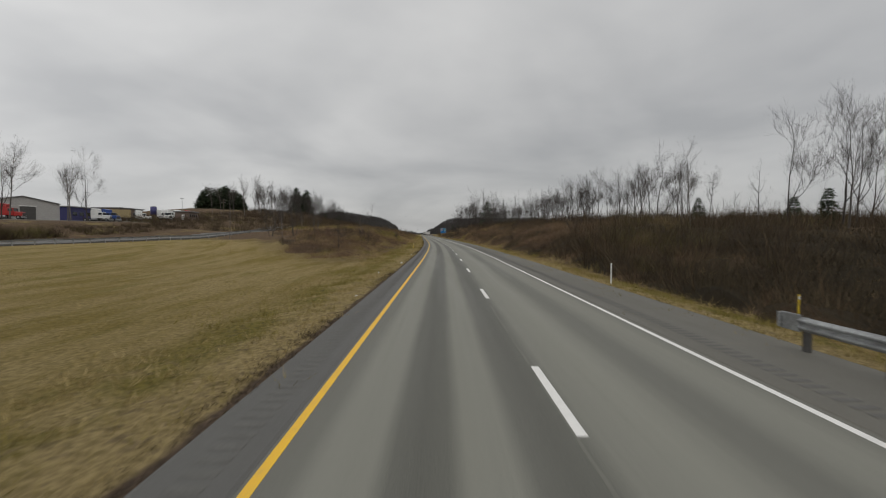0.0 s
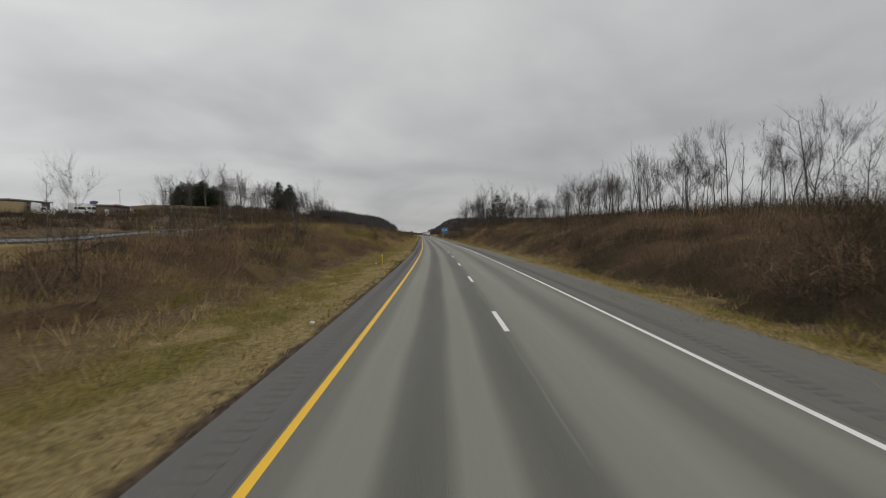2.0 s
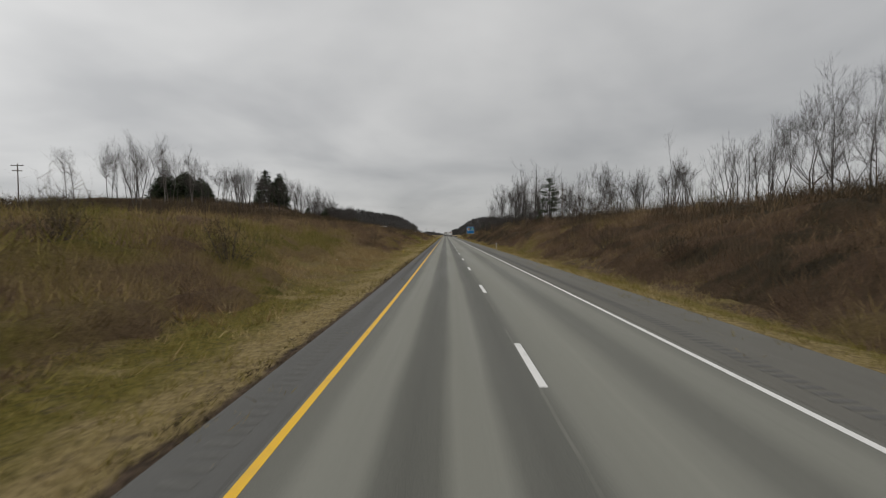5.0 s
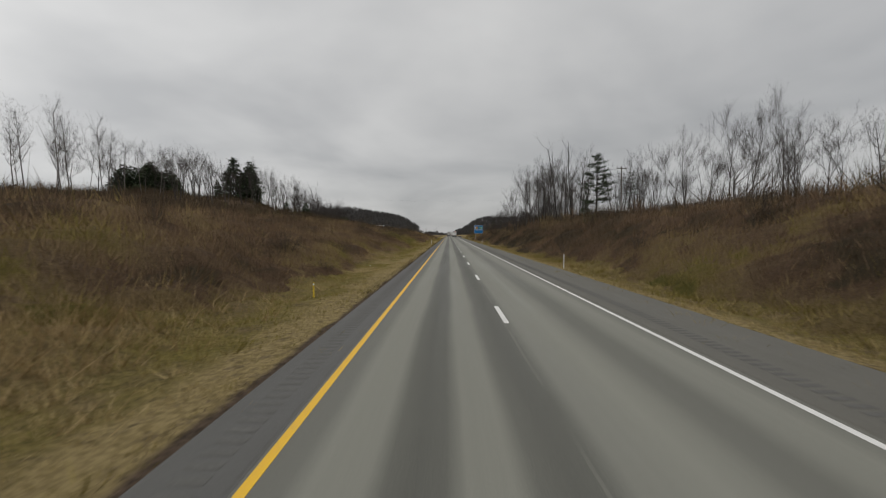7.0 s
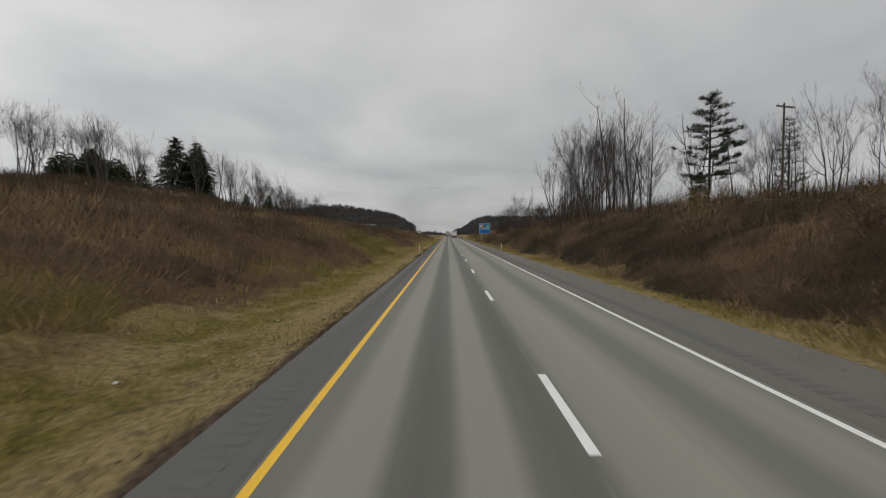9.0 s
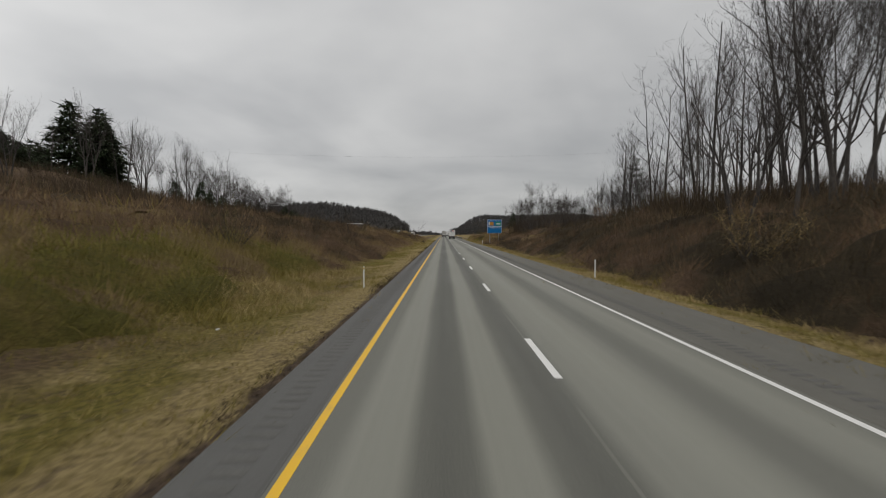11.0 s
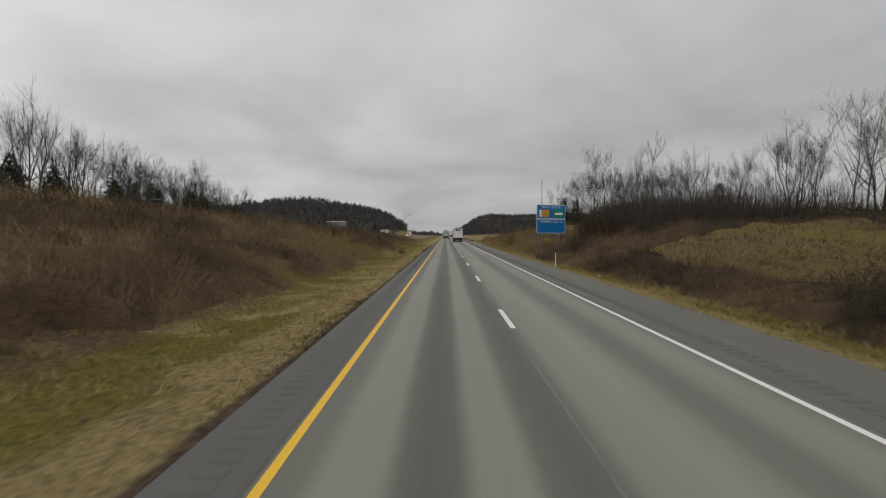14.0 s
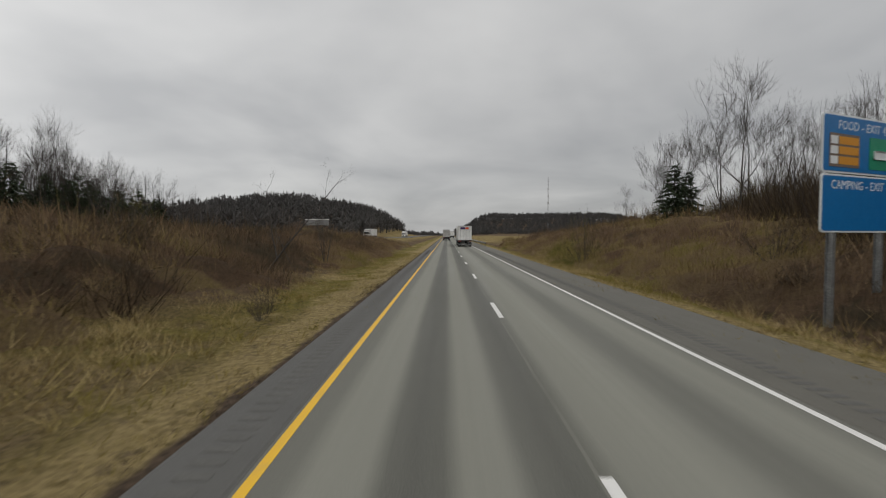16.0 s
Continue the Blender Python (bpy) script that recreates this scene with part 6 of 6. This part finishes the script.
def flat_building(x, y, w, l, h, mat, label, turn):
    s, u = along(x, y)
    ob = new("yard_building")
    ob.matrix_basis = pose(x, y, yard_z(s, u) - 0.2, 0, 0, turn)
    tagged(ob, label, "building")
    for sx in (-1, 1):
        part("wall", boxed((0.25, l, h), (sx * w / 2, 0, h / 2), 0.01), mat, ob)
        part("wall", boxed((w - 0.26, 0.25, h), (0, sx * l / 2, h / 2), 0.01), mat, ob)
    part("roof", boxed((w + 1.2, l + 1.2, 0.35), (0, 0, h + 0.18), 0.04), M_ROOF, ob, "flat grey overhanging roof")
    for k in range(4):
        part("window", boxed((0.08, l / 7, 1.1), (w / 2 + 0.14, -l / 2 + (k + 0.7) * l / 4.4, h * 0.55), 0.01), M_GLASS, ob)
    part("door", boxed((1.1, 0.08, 2.1), (0.5, -l / 2 - 0.14, 1.1), 0.01), M_WHITEPAINT, ob)


gable_building()
flat_building(-122, 150, 9, 15, 4.4, M_NAVYWALL, "navy flat-roofed shop building in the truck yard", 8)
flat_building(-120, 170, 9, 14, 4.2, M_BRICKWALL, "low brown shop building with a flat roof in the truck yard", 5)
flat_building(-105, 188, 5, 9, 3.2, M_BRICKWALL, "small brown utility building with a flat roof on the hill", 8)


def parked(x, y, turn, mat, body, label, full=True):
    s, u = along(x, y)
    ob = new("truck")
    ob.matrix_basis = pose(x, y, yard_z(s, u) - 0.05, 0, 0, turn)
    tagged(ob, label, "truck", "trucks parked in the yard")
    if full:
        trailer(ob, 0.0, 11.0, body), tractor(ob, 12.4, mat)
    else:
        tractor(ob, 0.0, mat)


parked(-112, 116, -70, M_RED, M_WHITEPAINT, "red tractor parked in the truck yard", False)
parked(-109, 143, -80, M_WHITEPAINT, M_WHITEPAINT, "white tractor parked in the truck yard", False)
parked(-110, 149, -95, M_BLUE, M_BLUE, "blue tractor parked in the truck yard", False)
parked(-122, 160, -60, M_WHITEPAINT, M_TAN, "white tractor with a tan trailer parked in the yard")
parked(-110, 178, -100, M_WHITEPAINT, M_WHITEPAINT, "white tractor parked in the truck yard", False)
parked(-112, 184, -75, M_WHITEPAINT, M_WHITEPAINT, "white tractor parked in the truck yard", False)
parked(-110, 189, -110, M_WHITEPAINT, M_WHITEPAINT, "white tractor parked in the truck yard", False)
parked(-110, 196, -80, M_RED, M_RED, "red tractor parked in the truck yard", False)
parked(-126, 205, -20, M_WHITEPAINT, M_WHITEPAINT, "white box-trailer truck parked at the yard's end")

s, u = along(-152.5, 242)
tank = tagged(new("storage_tank"), "dark blue upright storage tank on short legs behind the yard", "tank")
tank.matrix_basis = Matrix.Translation((-152.5, 242, yard_z(s, u)))
part("shell", rod(bmesh.new(), (0, 0, 1.0), (0, 0, 5.2), 1.5, sides=24), M_NAVYWALL, tank, "dark blue steel shell", None, True)
part("cap", rod(bmesh.new(), (0, 0, 5.2), (0, 0, 5.6), 1.5, 0.3, 24), M_ROOF, tank)
for k in range(4):
    a = math.pi / 4 + k * math.pi / 2
    part("leg", rod(bmesh.new(), (math.cos(a), math.sin(a), -0.3), (math.cos(a), math.sin(a), 1.1), 0.09), M_DARKSTEEL, tank)


def yard_lamp(x, y):
    s, u = along(x, y)
    ob = tagged(new("floodlight_pole"), "tall yard floodlight on a thin grey pole", "lamp post")
    ob.matrix_basis = Matrix.Translation((x, y, yard_z(s, u)))
    part("pole", rod(bmesh.new(), (0, 0, -0.3), (0, 0, 9.5), 0.11, 0.06), M_STEEL, ob)
    for sx in (-1, 1):
        part("lamp_head", boxed((0.5, 0.35, 0.25), (sx * 0.45, 0, 9.55), 0.04), M_STEEL, ob)
    part("cross_arm", boxed((1.0, 0.08, 0.08), (0, 0, 9.45), 0.01), M_STEEL, ob)


yard_lamp(-122, 215), yard_lamp(-118, 152)


# ---- poles, wires, mast ----
def utility_pole(x, y, h, label, turn=0.0, arms=2):
    s, u = along(x, y)
    ob = tagged(new("utility_pole"), label, "utility pole")
    ob.matrix_basis = pose(x, y, float(land(s, u)), 0, 0, turn)
    part("pole", rod(bmesh.new(), (0, 0, -0.5), (0, 0, h), 0.13, 0.09, 10), M_TIMBER, ob)
    for k in range(arms):
        arm = part("cross_arm", boxed((2.4 - 0.5 * k, 0.12, 0.14), (0, -0.14, h - 0.4 - 1.1 * k), 0.01), M_TIMBER, ob)
        for dx in (-1.0, -0.45, 0.45, 1.0):
            part("insulator", rod(bmesh.new(), (dx * (1 - 0.2 * k), -0.14, h - 0.33 - 1.1 * k), (dx * (1 - 0.2 * k), -0.14, h - 0.16 - 1.1 * k), 0.05, 0.035), M_GREYPAINT, arm)
    return ob


utility_pole(26.6, 244.6, 10.4, "weathered timber utility pole with cross arms among bare trees", 20, 1)
utility_pole(-95, 199, 9.2, "weathered timber utility pole with two cross arms on the hill", 10)
pr = place(308.0, 44.0)
pl = place(309.0, -92.0)
utility_pole(float(pr[0]), float(pr[1]), 12.0, "weathered timber utility pole hidden in the roadside wood", 0, 1)
utility_pole(float(pl[0]), float(pl[1]), 6.0, "short timber utility pole on the median hill", 0, 1)


def wire(a, b, sag, parent_label):
    pts = [Vector(a).lerp(Vector(b), t) - Vector((0, 0, 4 * sag * t * (1 - t))) for t in np.linspace(0, 1, 33)]
    P = np.array([tuple(p) for p in pts])
    v, f = tubes(P[:-1], P[1:], np.full(32, 0.0035), np.full(32, 0.0035), 5)
    return tagged(new("overhead_wire", mesh_of("overhead_wire", v, f, M_BLACK)), parent_label, "wire")


zr, zl = float(land(308, 44)) + 9.6, float(land(309, -92)) + 5.5
wire((float(pr[0]), float(pr[1]), zr), (float(pl[0]), float(pl[1]), zl), 4.0, "thin black power wire spanning the highway between poles")


def mast():
    s, u = 1150.0, 177.0
    ob = stand("radio_mast", s, u, "thin grey steel lattice radio mast on the far hill", "radio mast")
    h = 94.0
    z0 = 0.0
    for k in range(6):
        bm = bmesh.new()
        a, b = h * k / 6, h * (k + 1) / 6
        for j in range(3):
            t = 2 * math.pi * j / 3
            t2 = 2 * math.pi * (j + 1) / 3
            c0, c1 = 1.0 * math.cos(t), 1.0 * math.sin(t)
            rod(bm, (c0, c1, a), (c0, c1, b), 0.10, sides=5)
            for q in range(5):
                za, zb = a + (b - a) * q / 5, a + (b - a) * (q + 1) / 5
                rod(bm, (c0, c1, za), (math.cos(t2), math.sin(t2), zb), 0.06, sides=4)
        part("mast_section", bm, M_DARKSTEEL if k % 2 else M_STEEL, ob)
    for zz in (50, 62, 74):
        part("antenna", boxed((2.6, 1.6, 2.2), (0, 0, zz), 0.2), M_GREYPAINT, ob)


mast()


def roadside_board():
    """The long pale board seen across the median."""
    s, u = 608.0, -69.0
    ob = stand("sign_board", s, u, "long grey weathered board with a white top trim on short posts", "sign board", "", None, 12)
    base = 3.6
    part("board", boxed((12.5, 0.3, 3.0), (0, 0, base), 0.03), M_ROOF, ob)
    part("trim", boxed((12.8, 0.45, 0.5), (0, 0, base + 1.72), 0.03), M_WHITEPAINT, ob)
    for dx in (-5, 0, 5):
        part("post", boxed((0.3, 0.3, base + 0.7), (dx, 0.32, base / 2 - 0.3), 0.01), M_TIMBER, ob)


roadside_board()


def litter(s, u, size, seed, label, mat):
    r = np.random.default_rng(seed)
    bm = bmesh.new()
    bmesh.ops.create_icosphere(bm, subdivisions=2, radius=size)
    for vtx in bm.verts:
        vtx.co = Vector((vtx.co.x * (1.1 + 0.5 * r.random()), vtx.co.y * (0.7 + 0.4 * r.random()), vtx.co.z * (0.45 + 0.3 * r.random())))
    x, y = place(s, u)
    ob = part("litter", bm, mat, None, "", pose(float(x), float(y), float(land(s, u)) + size * 0.35, 0, 0, float(r.random() * 180)), True)
    return tagged(ob, label, "litter", "scraps of roadside litter")


LW = "crumpled white scrap of litter in the verge grass"
for k, (s, u, size) in enumerate(((19.5, -1.75, 0.07), (40.5, -1.7, 0.14), (31, -2.4, 0.08), (56, -1.8, 0.1), (160, -9.0, 0.15), (148, -7.6, 0.12), (85, -3.75, 0.12), (186, -4.6, 0.09),
                                (192, -5.0, 0.1), (204, -4.2, 0.06), (210, -3.4, 0.06), (296, -6.0, 0.09), (104, 11.6, 0.14), (300, 12.5, 0.1), (340, 11.8, 0.09), (255, -5, 0.08))):
    litter(s, u, size * 0.75, 300 + k, LW, M_WHITEPAINT)
